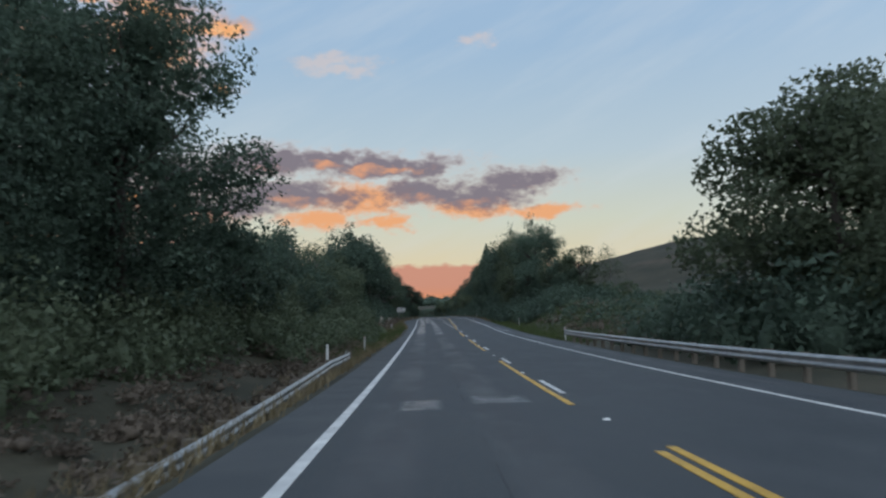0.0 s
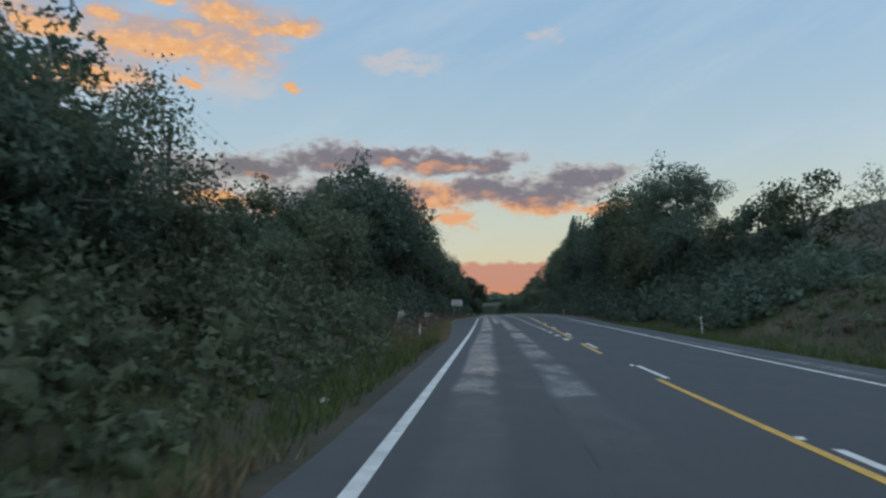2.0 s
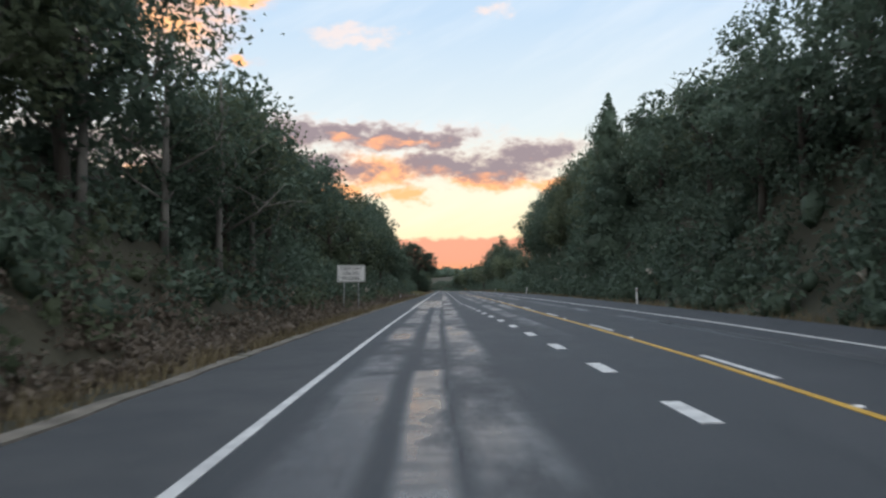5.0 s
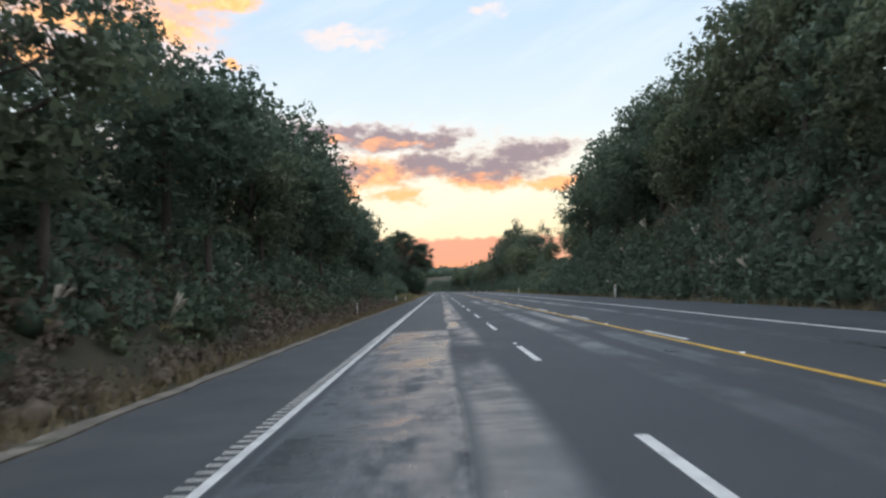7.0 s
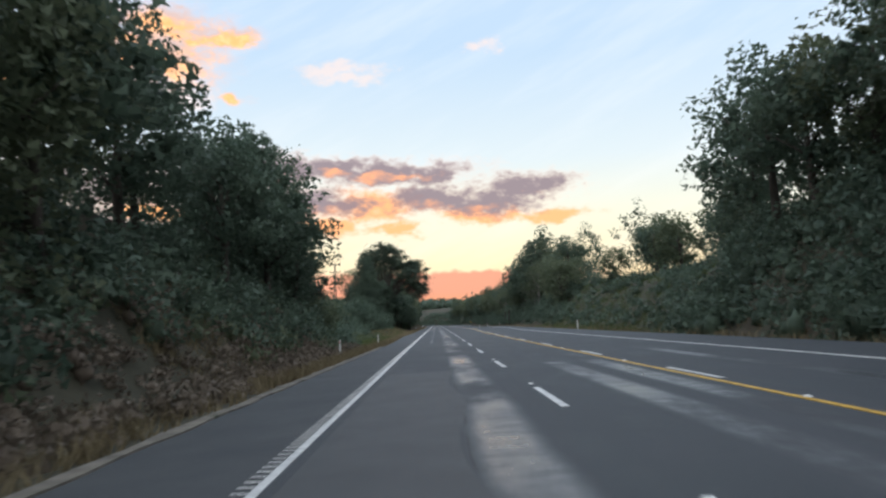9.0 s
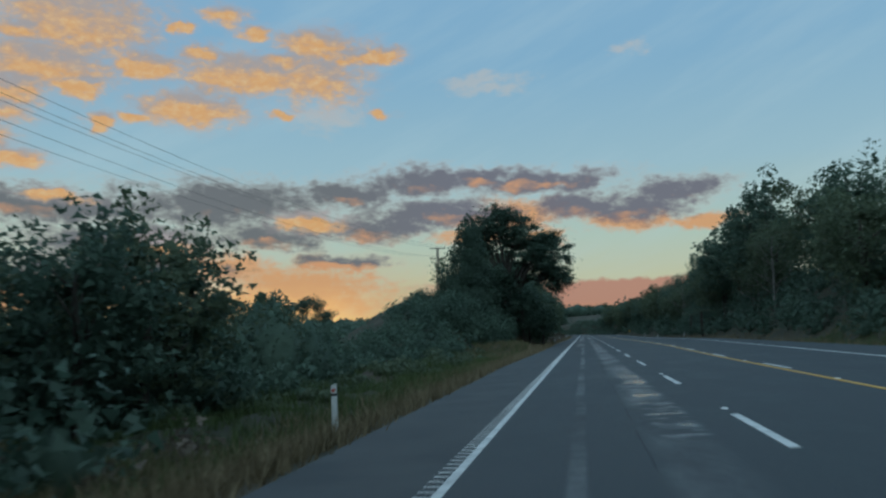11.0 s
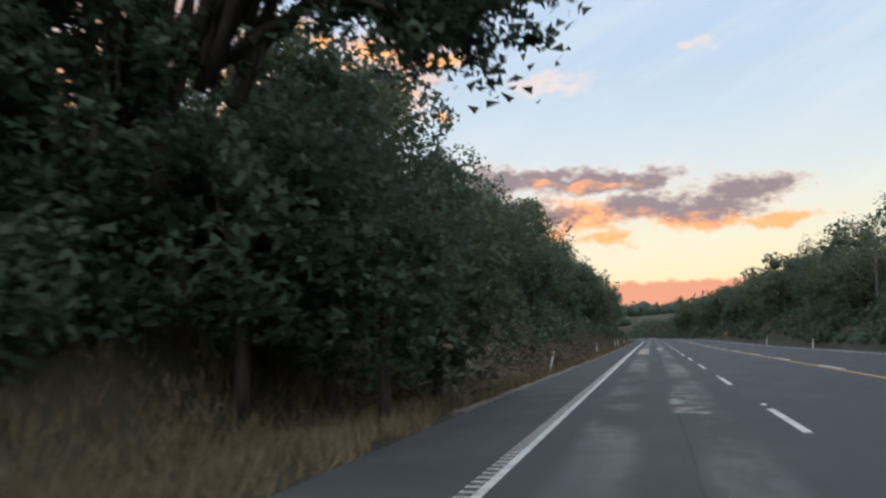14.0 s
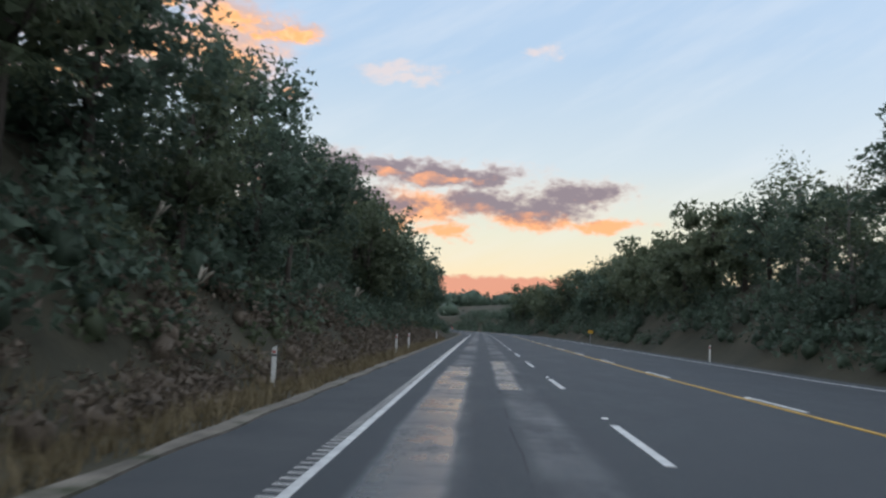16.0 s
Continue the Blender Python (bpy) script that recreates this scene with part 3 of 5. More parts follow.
def slab(y0, y1, left, right, top, depth, step=2.0):
    """A ribbon with thickness."""
    v, f = strip(y0, y1, left, right, top, step)
    k, h = len(v) // 2, len(v)
    low = v.copy()
    low[:, 2] -= depth
    f = f + [[h + i, h + i + 1, i + 1, i] for i in range(k - 1)] + [[k + i, k + i + 1, h + k + i + 1, h + k + i] for i in range(k - 1)]
    f += [[0, h, h + k, k], [k - 1, 2 * k - 1, h + 2 * k - 1, h + k - 1]]
    return np.concatenate([v, low]), f


road = tagged(new("road", mesh("road", *slab(-90, 1000, lambda y: edge_x(y) - 0.07, seal_right, 0.0, 0.25), SEAL)),
              "grey chip-sealed highway with shining wheel tracks", "road", kind="structure")
tagged(new("road_shoulder", mesh("road_shoulder", *slab(-90, 1000, seal_left, lambda y: edge_x(y) - 0.07, 0.0, 0.25), SHOULDER)),
       "dark sealed shoulder beside the edge line", "shoulder", kind="structure")
tagged(new("seal_patch", mesh("seal_patch", *slab(214, 262, lambda y: edge_x(y) + 0.2, lambda y: edge_x(y) + 1.95 + 0.12 * np.sin(y * 0.7), 0.004, 0.1, 1.0), PATCH)),
       "darker rectangular patch of newer seal in the lane", "road patch", kind="structure")
for y0, y1 in ((108, 292), (386, 620)):
    tagged(new("gravel_edge", mesh("gravel_edge", *slab(y0, y1, lambda y: seal_left(y) - 0.24 - 0.03 * np.sin(y * 0.9) - 0.03 * np.sin(y * 2.3),
                                                        lambda y: seal_left(y) + 0.02 + 0.04 * np.sin(y * 1.7), 0.03, 0.2, 0.5), KERB)),
           "pale gravel and concrete strip along the edge of the seal", "road edge", kind="structure")


def line(name, y0, y1, mid, width, mat, label):
    v, f = slab(y0, y1, lambda y: mid(y) - np.interp(y, *width) / 2, lambda y: mid(y) + np.interp(y, *width) / 2, 0.008, 0.02, 1.5)
    return piece(name, mesh(name, v, f, mat), road, label)


def ledge(y):
    return edge_x(y)


def redge(y):
    return right_x(y)


line("edge_line", -60, 800, ledge, ([100, 185], [0.145, 0.10]), WHITE, "worn white edge line")
line("edge_line", -60, 800, redge, ([0, 1], [0.12, 0.12]), WHITE, "thin white edge line")
for y0, y1 in ((13, 27), (35, 50), (57, 67.5), (75.5, 81.5), (86, 140), (140, 640)):
    line("centre_line", y0, y1, lambda y: centre_x(y) - 0.02, ([0, 1], [0.115, 0.115]), YELLOW, "yellow no-passing line")
line("centre_line", -60, 8.2, lambda y: centre_x(y) + 0.0, ([0, 1], [0.11, 0.11]), YELLOW, "yellow no-passing line")
line("centre_line", -60, 8.5, lambda y: centre_x(y) + 0.21, ([0, 1], [0.11, 0.11]), YELLOW, "yellow no-passing line")


def dashes(name, y0, y1, period, length, phase, mid, width, slide=lambda y: 0.0):
    k = math.ceil((y0 - phase) / period)
    while phase + k * period + length < y1:
        a = phase + k * period
        a += float(slide(a))
        v, f = slab(a, a + length, lambda y: mid(y) - width / 2, lambda y: mid(y) + width / 2, 0.009, 0.02, 1.0)
        piece(name, mesh(name, v, f, WHITE), road)
        k += 1


SLIDE = ([22.0, 34.5, 47.9, 60.1, 72.4, 84.7, 97.2, 109.7, 121.7, 133.6, 145.7, 170.3, 200.0, 294, 346, 398, 440],
         [-9.0, -8.5, -7.85, -7.15, -6.4, -5.65, -4.75, -3.7, -2.65, -1.6, -0.7, -0.3, -0.0, 0.5, 2.6, 4.0, 4.2])
dashes("centre_dash", 15, 620, 10.0, 3.2, 4.0, lambda y: centre_x(y) + 0.20, 0.11, lambda y: np.interp(y, *SLIDE))
dashes("lane_dash", 190, 620, 10.0, 3.3, 1.8, lambda y: edge_x(y) + 3.45, 0.12)
for k in range(-1, 24):
    y0 = float(np.interp(k, [-1, 0, 3, 6, 9, 12, 24], [85.2, 89.4, 101.8, 114.5, 127.9, 140.9, 190.5])) - 0.65
    off = float(np.interp(y0, [84, 100, 114, 128, 145, 160, 190], [4.2, 4.2, 4.18, 4.32, 4.33, 4.15, 3.6]))
    piece("continuity_dash", mesh("continuity_dash", *slab(y0, y0 + 1.3, lambda y: edge_x(y) + off - 0.11, lambda y: edge_x(y) + off + 0.11, 0.009, 0.02, 0.7), WHITE), road)

# a worn clay face low on the bank
CY, CD = np.meshgrid(np.arange(389, 413, 0.35), np.linspace(1.7, 5.4, 28), indexing="ij")
CX = seal_left(CY) - CD
CZ = ground_z(CX, CY) + 0.10 + 0.20 * np.sin(CY * 1.9 + CD * 2.3) * np.sin(CD * 3.1 + CY * 0.7) + 0.10 * np.sin(CY * 5.3 + 2 * np.sin(CD * 4)) * np.sin(CD * 7 + CY) - 0.45 * (1 - smooth(0, 1.5, np.minimum(np.minimum(CY - 389, 412.6 - CY) / 2, np.minimum(CD - 1.7, 5.4 - CD) * 1.2)))
ci = (np.arange(CY.shape[0] - 1)[:, None] * CY.shape[1] + np.arange(CY.shape[1] - 1)).ravel()
tagged(new("clay_face", mesh("clay_face", np.stack([CX, CY, CZ], -1).reshape(-1, 3), np.stack([ci, ci + 1, ci + CY.shape[1] + 1, ci + CY.shape[1]], -1), CLAY, True)),
       "eroded tan clay face at the foot of the bank", "bank", kind="structure")

# ribs beside the edge line, and raised markers
rib = mesh("rib", [(-0.085, -0.016, 0), (0.07, -0.016, 0), (0.07, 0.016, 0), (-0.085, 0.016, 0), (-0.08, -0.010, 0.009), (0.065, -0.010, 0.009), (0.065, 0.010, 0.009), (-0.08, 0.010, 0.009)],
           [[4, 5, 6, 7], [0, 1, 5, 4], [1, 2, 6, 5], [2, 3, 7, 6], [3, 0, 4, 7]], WHITE)
RV, RF = np.array([v.co[:] for v in rib.vertices]), [list(p.vertices) for p in rib.polygons]
sv, sf = [], []
for i, y in enumerate(np.arange(186, 520, 0.25)):
    o = (float(edge_x(y)) - 0.12, y, float(surf_z(edge_x(y), y)) + 0.004)
    if 318 <= y < 391:
        piece("rib", rib, road, m=Matrix.Translation(o))
    else:
        sf += [[k + len(sv) for k in q] for q in RF]
        sv += (RV + np.array(o)).tolist()
tagged(piece("ribs", mesh("ribs", sv, sf, WHITE), road), kind="stuff")
stud = mesh("road_stud", [(-0.05, -0.05, 0), (0.05, -0.05, 0), (0.05, 0.05, 0), (-0.05, 0.05, 0), (-0.04, -0.02, 0.022), (0.04, -0.02, 0.022), (0.04, 0.02, 0.022), (-0.04, 0.02, 0.022)],
            [[4, 5, 6, 7], [0, 1, 5, 4], [1, 2, 6, 5], [2, 3, 7, 6], [3, 0, 4, 7]], PLASTIC)
for y in np.arange(0.9, 600, 10.0):
    piece("road_stud", stud, road, m=Matrix.Translation((float(centre_x(y)) + 0.07, y, float(surf_z(centre_x(y), y)) + 0.004)))
    if y > 200:
        piece("road_stud", stud, road, m=Matrix.Translation((float(edge_x(y + 5)) + 3.45, y + 5, float(surf_z(edge_x(y + 5) + 3.45, y + 5)) + 0.004)))

# ---- trees ----
def leaf_quads(centres, sizes, rng, out=None, droop=0.0):
    """One pointed leaf spray at each centre, turned at random; the sprays share the roundness of their clump."""
    k = len(centres)
    a = rng.normal(size=(k, 3))
    a[:, 2] = a[:, 2] * 0.7 - droop
    a /= np.linalg.norm(a, axis=1)[:, None]
    b = np.cross(a, rng.normal(size=(k, 3)))
    b /= np.linalg.norm(b, axis=1)[:, None] + 1e-9
    if out is None:
        out = rng.normal(size=(k, 3))
    out = out + rng.normal(size=(k, 3)) * 0.5
    out = out / (np.linalg.norm(out, axis=1)[:, None] + 1e-9)
    b = b * np.where((np.cross(b, a) * out).sum(1) < 0, -1.0, 1.0)[:, None]
    s = np.asarray(sizes)[:, None]
    v = np.stack([centres - a * s * 0.7 - b * s * 0.5, centres - a * s * 0.5 + b * s * 0.6, centres + a * s], 1).reshape(-1, 3)
    f = np.arange(k)[:, None] * 3 + np.arange(3)
    return v, f, np.repeat(out, 3, axis=0)


def ball(rng, k):
    d = rng.normal(size=(k, 3))
    return d / np.linalg.norm(d, axis=1)[:, None]


def lump(centre, radius, rng, rings=4, sides=6):
    """A dark rough heart inside a clump of leaves."""
    v, f, nr = [], [], []
    for i in range(rings + 1):
        p = math.pi * i / rings
        for j in range(sides):
            q = 2 * math.pi * (j + 0.5 * (i % 2)) / sides
            r = 1 + rng.uniform(-0.28, 0.18)
            d = (math.sin(p) * math.cos(q), math.sin(p) * math.sin(q), math.cos(p))
            v.append((centre[0] + radius[0] * r * d[0], centre[1] + radius[1] * r * d[1], centre[2] + radius[2] * r * d[2]))
            nr.append(d)
    for i in range(rings):
        for j in range(sides):
            q = [i * sides + j, (i + 1) * sides + j, (i + 1) * sides + (j + 1) % sides, i * sides + (j + 1) % sides]
            f += [q[:3], [q[0], q[2], q[3]]]
    return np.array(v), np.array(f), np.array(nr)


KEPT = {}


class Foliage:
    """Gathers leaves and hearts into one mesh."""

    def __init__(self):
        self.v, self.f, self.n, self.k = [], [], [], 0

    def add(self, made):
        v, f, n = made
        self.v.append(v)
        self.n.append(n)
        self.f.append(np.asarray(f) + self.k)
        self.k += len(v)

    def mesh(self, name, mat):
        KEPT[mat.name + str(self.k)] = self
        return mesh(name, np.concatenate(self.v), np.concatenate(self.f), mat, False, np.concatenate(self.n))


def limbs(rng, height, base, count, spread, radius, wander=0.25, first=0.35, forks=2):
    """A trunk with limbs that fork: tubes."""
    out = []
    lean = rng.normal(size=2) * 0.03 * height
    trunk = [Vector((lean[0] * t + rng.normal() * 0.08 * t, lean[1] * t + rng.normal() * 0.08 * t, height * t)) for t in np.linspace(0, 1, 6)]
    out.append(tube(trunk, [base * (1 - 0.72 * t) for t in np.linspace(0, 1, 6)], 6))
    tips = []
    for i in range(count):
        t = rng.uniform(first, 0.95)
        k = t * 5
        p = trunk[int(k)].lerp(trunk[min(int(k) + 1, 5)], k % 1)
        w = 2 * math.pi * (i / count + rng.uniform(-0.1, 0.1))
        r = spread * rng.uniform(0.65, 1.0) * (1.1 - 0.5 * t)
        rise = height * rng.uniform(0.15, 0.4)
        q = p + Vector((math.cos(w) * r, math.sin(w) * r, rise))
        mid = p.lerp(q, 0.5) + Vector((rng.normal(), rng.normal(), -0.4)) * wander
        b = base * (1 - 0.72 * t) * 0.55
        out.append(tube([p, mid, q], [b, b * 0.6, b * 0.18], 4))
        tips.append(q)
        for _ in range(forks):
            s = mid.lerp(q, rng.uniform(0, 0.6))
            e = s + Vector((rng.normal() * 0.7, rng.normal() * 0.7, rng.uniform(0.2, 1.0))) * r * 0.45
            out.append(tube([s, s.lerp(e, 0.5) + Vector((0, 0, 0.1)), e], [b * 0.4, b * 0.25, b * 0.08], 3))
            tips.append(e)
    return out, tips


def broadleaf(seed, height, radius, leaves, size, mat, label, low=0.25, squash=1.0, count=52, heart=0.48):
    """A broad tree: trunk, limbs and a crown of many leaf clumps with gaps and an uneven outline."""
    rng = np.random.default_rng(seed)
    tree = thing("tree", label, "tree", group="roadside trees")
    tubes, tips = limbs(rng, height * 0.72, radius * 0.075, 7, radius * 0.8, radius)
    piece("trunk", mesh("trunk", *joined(tubes), BARK, True), tree, "grey-brown bark")
    mid = np.array([0, 0, height * (low + 1) / 2])
    half = np.array([radius, radius, height * (1 - low) / 2 * squash])
    d = ball(rng, count)
    dist = rng.uniform(0.45, 0.95, count) ** 0.8
    spots = mid + d * dist[:, None] * half * (1 + 0.18 * np.sin(d[:, :1] * 5 + seed) * np.cos(d[:, 1:2] * 4))
    big = rng.uniform(0.2, 0.36, count) * radius * (52 / count) ** 0.33
    leafage = Foliage()
    for c, r in zip(spots, big):
        k = max(12, int(leaves / count))
        d = ball(rng, k)
        pts = c + d * (r * rng.uniform(0.55, 1.15, k) ** 0.7)[:, None] * np.array([1, 1, 0.8])
        leafage.add(leaf_quads(pts, rng.uniform(0.6, 1.25, k) * size, rng, d * 0.8 + (pts - mid) / half * 0.5))
    for c, r in zip(spots[::3], big[::3]):
        k = 110 if heart > 0.5 else 26
        d = ball(rng, k)
        pts = mid + (c - mid) * 0.75 + d * (r * heart * 1.3 * rng.uniform(0.2, 1.0, k))[:, None]
        leafage.add(leaf_quads(pts, rng.uniform(1.0, 2.2, k) * size, rng, d))
    piece("crown", leafage.mesh("crown", mat), tree)
    return tree


def sparse(seed, height, radius, leaves, size, label):
    """A thin tree: many bare twigs with few leaves."""
    rng = np.random.default_rng(seed)
    tree = thing("tree", label, "tree", group="roadside trees")
    tubes, tips = limbs(rng, height * 0.8, radius * 0.05, 12, radius * 0.9, radius, first=0.2, forks=4)
    piece("trunk", mesh("trunk", *joined(tubes), BLEACHED, True), tree, "pale thin bark")
    pts = np.array([t[:] for t in tips])
    pick = rng.integers(0, len(pts), leaves)
    c = pts[pick] + rng.normal(size=(leaves, 3)) * radius * 0.16
    leafage = Foliage()
    leafage.add(leaf_quads(c, rng.uniform(0.5, 1.2, leaves) * size, rng, c - np.array([0, 0, height * 0.6])))
    piece("crown", leafage.mesh("crown", LEAF[1]), tree, "thin open crown")
    return tree


def conifer(seed, height, radius, leaves, size, label, mat, narrow=1.0):
    """A pointed conifer: tiers of drooping sprays on a straight trunk."""
    rng = np.random.default_rng(seed)
    tree = thing("conifer", label, "tree", group="roadside conifers")
    piece("trunk", mesh("trunk", *tube([(0, 0, 0), (0, 0, height * 0.5), (0, 0, height * 0.97)], [radius * 0.09, radius * 0.06, 0.02], 8), BARK, True), tree)
    t = 1 - rng.uniform(0, 1, leaves) ** 0.6
    w = rng.uniform(0, 2 * math.pi, leaves)
    edge = radius * (1 - t) ** (0.8 * narrow) * (0.82 + 0.14 * np.sin(w * 5 + t * 40) + 0.1 * np.sin(w * 3 + seed))
    r = edge * rng.uniform(0.35, 1.05, leaves) ** 0.5
    c = np.stack([np.cos(w) * r, np.sin(w) * r, height * (0.05 + 0.95 * t) - r * 0.15], -1)
    leafage = Foliage()
    leafage.add(leaf_quads(c, rng.uniform(0.6, 1.3, leaves) * size, rng, np.stack([np.cos(w), np.sin(w), 0.3 + 0 * w], -1), 0.2))
    for i in range(6):
        z = height * (0.10 + 0.14 * i)
        leafage.add(lump((0, 0, z), (radius * 0.62 * (1 - i / 7), radius * 0.62 * (1 - i / 7), height * 0.11), rng))
    piece("crown", leafage.mesh("crown", mat), tree)
    return tree


KINDS = [
    lambda: broadleaf(11, 9.0, 3.3, 3000, 0.19, LEAF[0], "dense dark green broadleaf tree on the cut bank", 0.06),
    lambda: broadleaf(12, 8.0, 3.6, 3000, 0.195, LEAF[1], "rounded olive green tree on the cut bank", 0.06),
    lambda: broadleaf(13, 10.0, 3.0, 3000, 0.18, LEAF[0], "tall dark evergreen tree above the road", 0.08),
    lambda: broadleaf(14, 7.5, 3.0, 3000, 0.175, LEAF[1], "bushy green tree leaning over the bank", 0.12),
    lambda: broadleaf(15, 8.5, 3.4, 3000, 0.195, LEAF[0], "dark leafy tree with ragged crown", 0.15),
    lambda: sparse(16, 8.5, 2.8, 1500, 0.13, "thin half-bare tree with pale twigs"),
    lambda: broadleaf(17, 8.6, 3.4, 1100, 0.31, LEAF[0], "dense dark green tree where the road bends away", 0.06, count=40),
    lambda: broadleaf(18, 8.2, 3.2, 1100, 0.30, LEAF[1], "olive green tree where the road bends away", 0.08, count=40),
]
MADE = {}


def plant(kind, x, y, scale=1.0, z=None, tall=1.0, turn=None):
    turn = RNG.uniform(0, 360) if turn is None else turn
    z = float(ground_z(x, y)) - 0.15 if z is None else z
    if kind not in MADE:
        MADE[kind] = KINDS[kind]() if isinstance(kind, int) else SPECIAL[kind]()
        MADE[kind].matrix_basis = pose(x, y, z, 0, 0, turn) @ Matrix.Scale(scale, 4)
        return MADE[kind]
    k = scale / MADE[kind].scale[0]
    return copy_thing(MADE[kind], pose(x, y, z, 0, 0, turn) @ Matrix.Diagonal((k, k, k * tall, 1)))


SPECIAL = {
    "spire": lambda: conifer(21, 9.0, 2.6, 4500, 0.15, "dark pointed spruce above the tree line", LEAF[0]),
    "cypress": lambda: conifer(22, 15.2, 5.0, 19000, 0.16, "tall dark cypress with tapering top", LEAF[0], 0.75),
}


BEHIND = {}


def plant_behind(kind, x, y, scale, tall, turn):
    """A tree in the depth of the wood, joined with the others of its colour."""
    if kind not in MADE:
        plant(kind, x, y, scale, tall=tall, turn=turn)
        return
    crown = next(o for o in MADE[kind].children if o.name.startswith("crown")).data
    mat = crown.materials[0]
    src = KEPT[mat.name + str(len(crown.vertices))]
    m = np.array((pose(x, y, float(ground_z(x, y)) - 0.6, 0, 0, turn) @ Matrix.Diagonal((scale, scale, scale * tall, 1))))
    v, nrm, f = np.concatenate(src.v), np.concatenate(src.n), np.concatenate(src.f)
    f = f[::3]
    BEHIND.setdefault(mat.name, Foliage()).add((v @ m[:3, :3].T + m[:3, 3], f, nrm @ m[:3, :3].T / scale))


def row(y0, y1, side, gap, near, far_, kinds, small=0.8, large=1.25, put=None):
    """Trees along one side of the road, at a spacing."""
    y, rng = y0, np.random.default_rng(int(y0 * 10 + near * 7 + side))
    while y < y1:
        x = float(seal_left(y)) - rng.uniform(near, far_) if side < 0 else float(seal_right(y)) + rng.uniform(near, far_)
        kind = int(rng.choice(kinds))
        (put or plant)(6 + kind % 2 if y > 480 else kind, x, y, rng.uniform(small, large), tall=rng.uniform(0.9, 1.12), turn=rng.uniform(0, 360))
        y += gap * rng.uniform(0.7, 1.3)


# left of the road
row(47, 72, -1, 3.4, 6.5, 9.0, [0, 3, 4, 1], 0.48, 0.68)
row(72, 98, -1, 3.6, 6.5, 9.0, [0, 3, 4, 1], 0.40, 0.5)
row(98, 114, -1, 3.6, 6.5, 9.0, [0, 3, 4, 1], 0.6, 0.8)
row(50, 72, -1, 4.5, 9.5, 13.0, [0, 3, 4, 5], 0.75, 0.98)
row(73, 98, -1, 4.5, 9.5, 13.0, [0, 3, 4, 5], 0.45, 0.6)
row(99, 116, -1, 4.5, 9.5, 13.0, [0, 3, 4, 5], 0.75, 0.95)
row(116, 146, -1, 3.8, 6.0, 8.5, [0, 1, 2, 4], 0.95, 1.25)
row(146, 297, -1, 4.6, 5.5, 8.5, [0, 1, 2, 3, 4, 4], 0.75, 1.05)
row(224, 262, -1, 4.4, 6.0, 8.5, [0, 2, 4], 0.95, 1.2)
row(118, 292, -1, 6.5, 11, 15, [0, 1, 2, 4, 5], 0.7, 1.0, plant_behind)
row(391, 424, -1, 3.4, 6.2, 8.6, [0, 1, 2, 3, 4], 0.72, 0.98)
row(425, 620, -1, 4.2, 5.0, 8.0, [0, 1, 2, 3, 4], 0.75, 1.05)
row(395, 520, -1, 6.5, 10.5, 14, [0, 1, 2, 4, 5], 0.75, 1.05, plant_behind)
# right of the road
row(106, 124, 1, 3.8, 6.5, 12.0, [0, 1, 3, 4], 0.5, 0.68)
row(121, 148, 1, 4.5, 5.0, 8.0, [0, 1, 3, 4], 0.65, 0.88)
row(148, 290, 1, 5.0, 5.8, 8.8, [0, 1, 2, 3, 4], 0.95, 1.25)
row(144, 262, 1, 6.5, 10.0, 14.0, [0, 1, 2, 4, 5], 0.95, 1.2, plant_behind)
row(270, 335, 1, 5.5, 12.0, 18.0, [0, 1, 3, 4], 0.75, 1.0)
row(225, 262, 1, 5.0, 7.2, 9.6, [2, 4], 1.05, 1.2)
row(345, 640, 1, 5.2, 5.5, 8.5, [0, 1, 3, 4, 5], 0.85, 1.1)
row(342, 600, 1, 7.5, 11.0, 16.0, [0, 1, 2], 0.85, 1.1, plant_behind)
row(378, 402, 1, 5.0, 5.5, 8.5, [2, 4], 1.2, 1.4)
row(-10, 60, 1, 9.0, 16.0, 26.0, [3, 1, 5], 0.35, 0.55)
for mat_name, leafage in BEHIND.items():
    tagged(new("woods_behind", leafage.mesh("woods_behind", bpy.data.materials[mat_name])), "depth of dark woodland behind the roadside trees", "woods", kind="stuff")

# single trees that stand out
SPECIAL.update({
    "giant": lambda: broadleaf(31, 17.0, 6.8, 30000, 0.15, LEAF[0], "huge dark evergreen tree towering beside the guardrail", 0.03, count=110, heart=0.55),
    "leaner": lambda: broadleaf(32, 9.5, 5.2, 20000, 0.15, LEAF[1], "wide green tree with light stems by the guardrail", 0.05, count=70),
    "round": lambda: broadleaf(33, 11.0, 6.0, 16000, 0.16, LEAF[0], "large round-headed dark tree on the bank top", 0.05, count=80),
    "umbrella": lambda: broadleaf(34, 14.0, 2.9, 3200, 0.14, LEAF[0], "flat-topped tree against the sunset sky", 0.80, squash=0.8, count=30),
})
plant("giant", -12.0, 34.3, 1.0)
plant("giant", -16.5, 31, 1.05)
plant("giant", -14.0, 25, 0.75)
plant("giant", -15.0, 41, 0.8)
plant(0, -8.8, 45, 0.76)
plant(4, -9.6, 51, 0.72)
for x, y in ((-8.6, 150), (-8.4, 155), (-8.0, 160.5), (-7.6, 166), (-7.4, 171)):
    plant(5, x, y, 1.28)
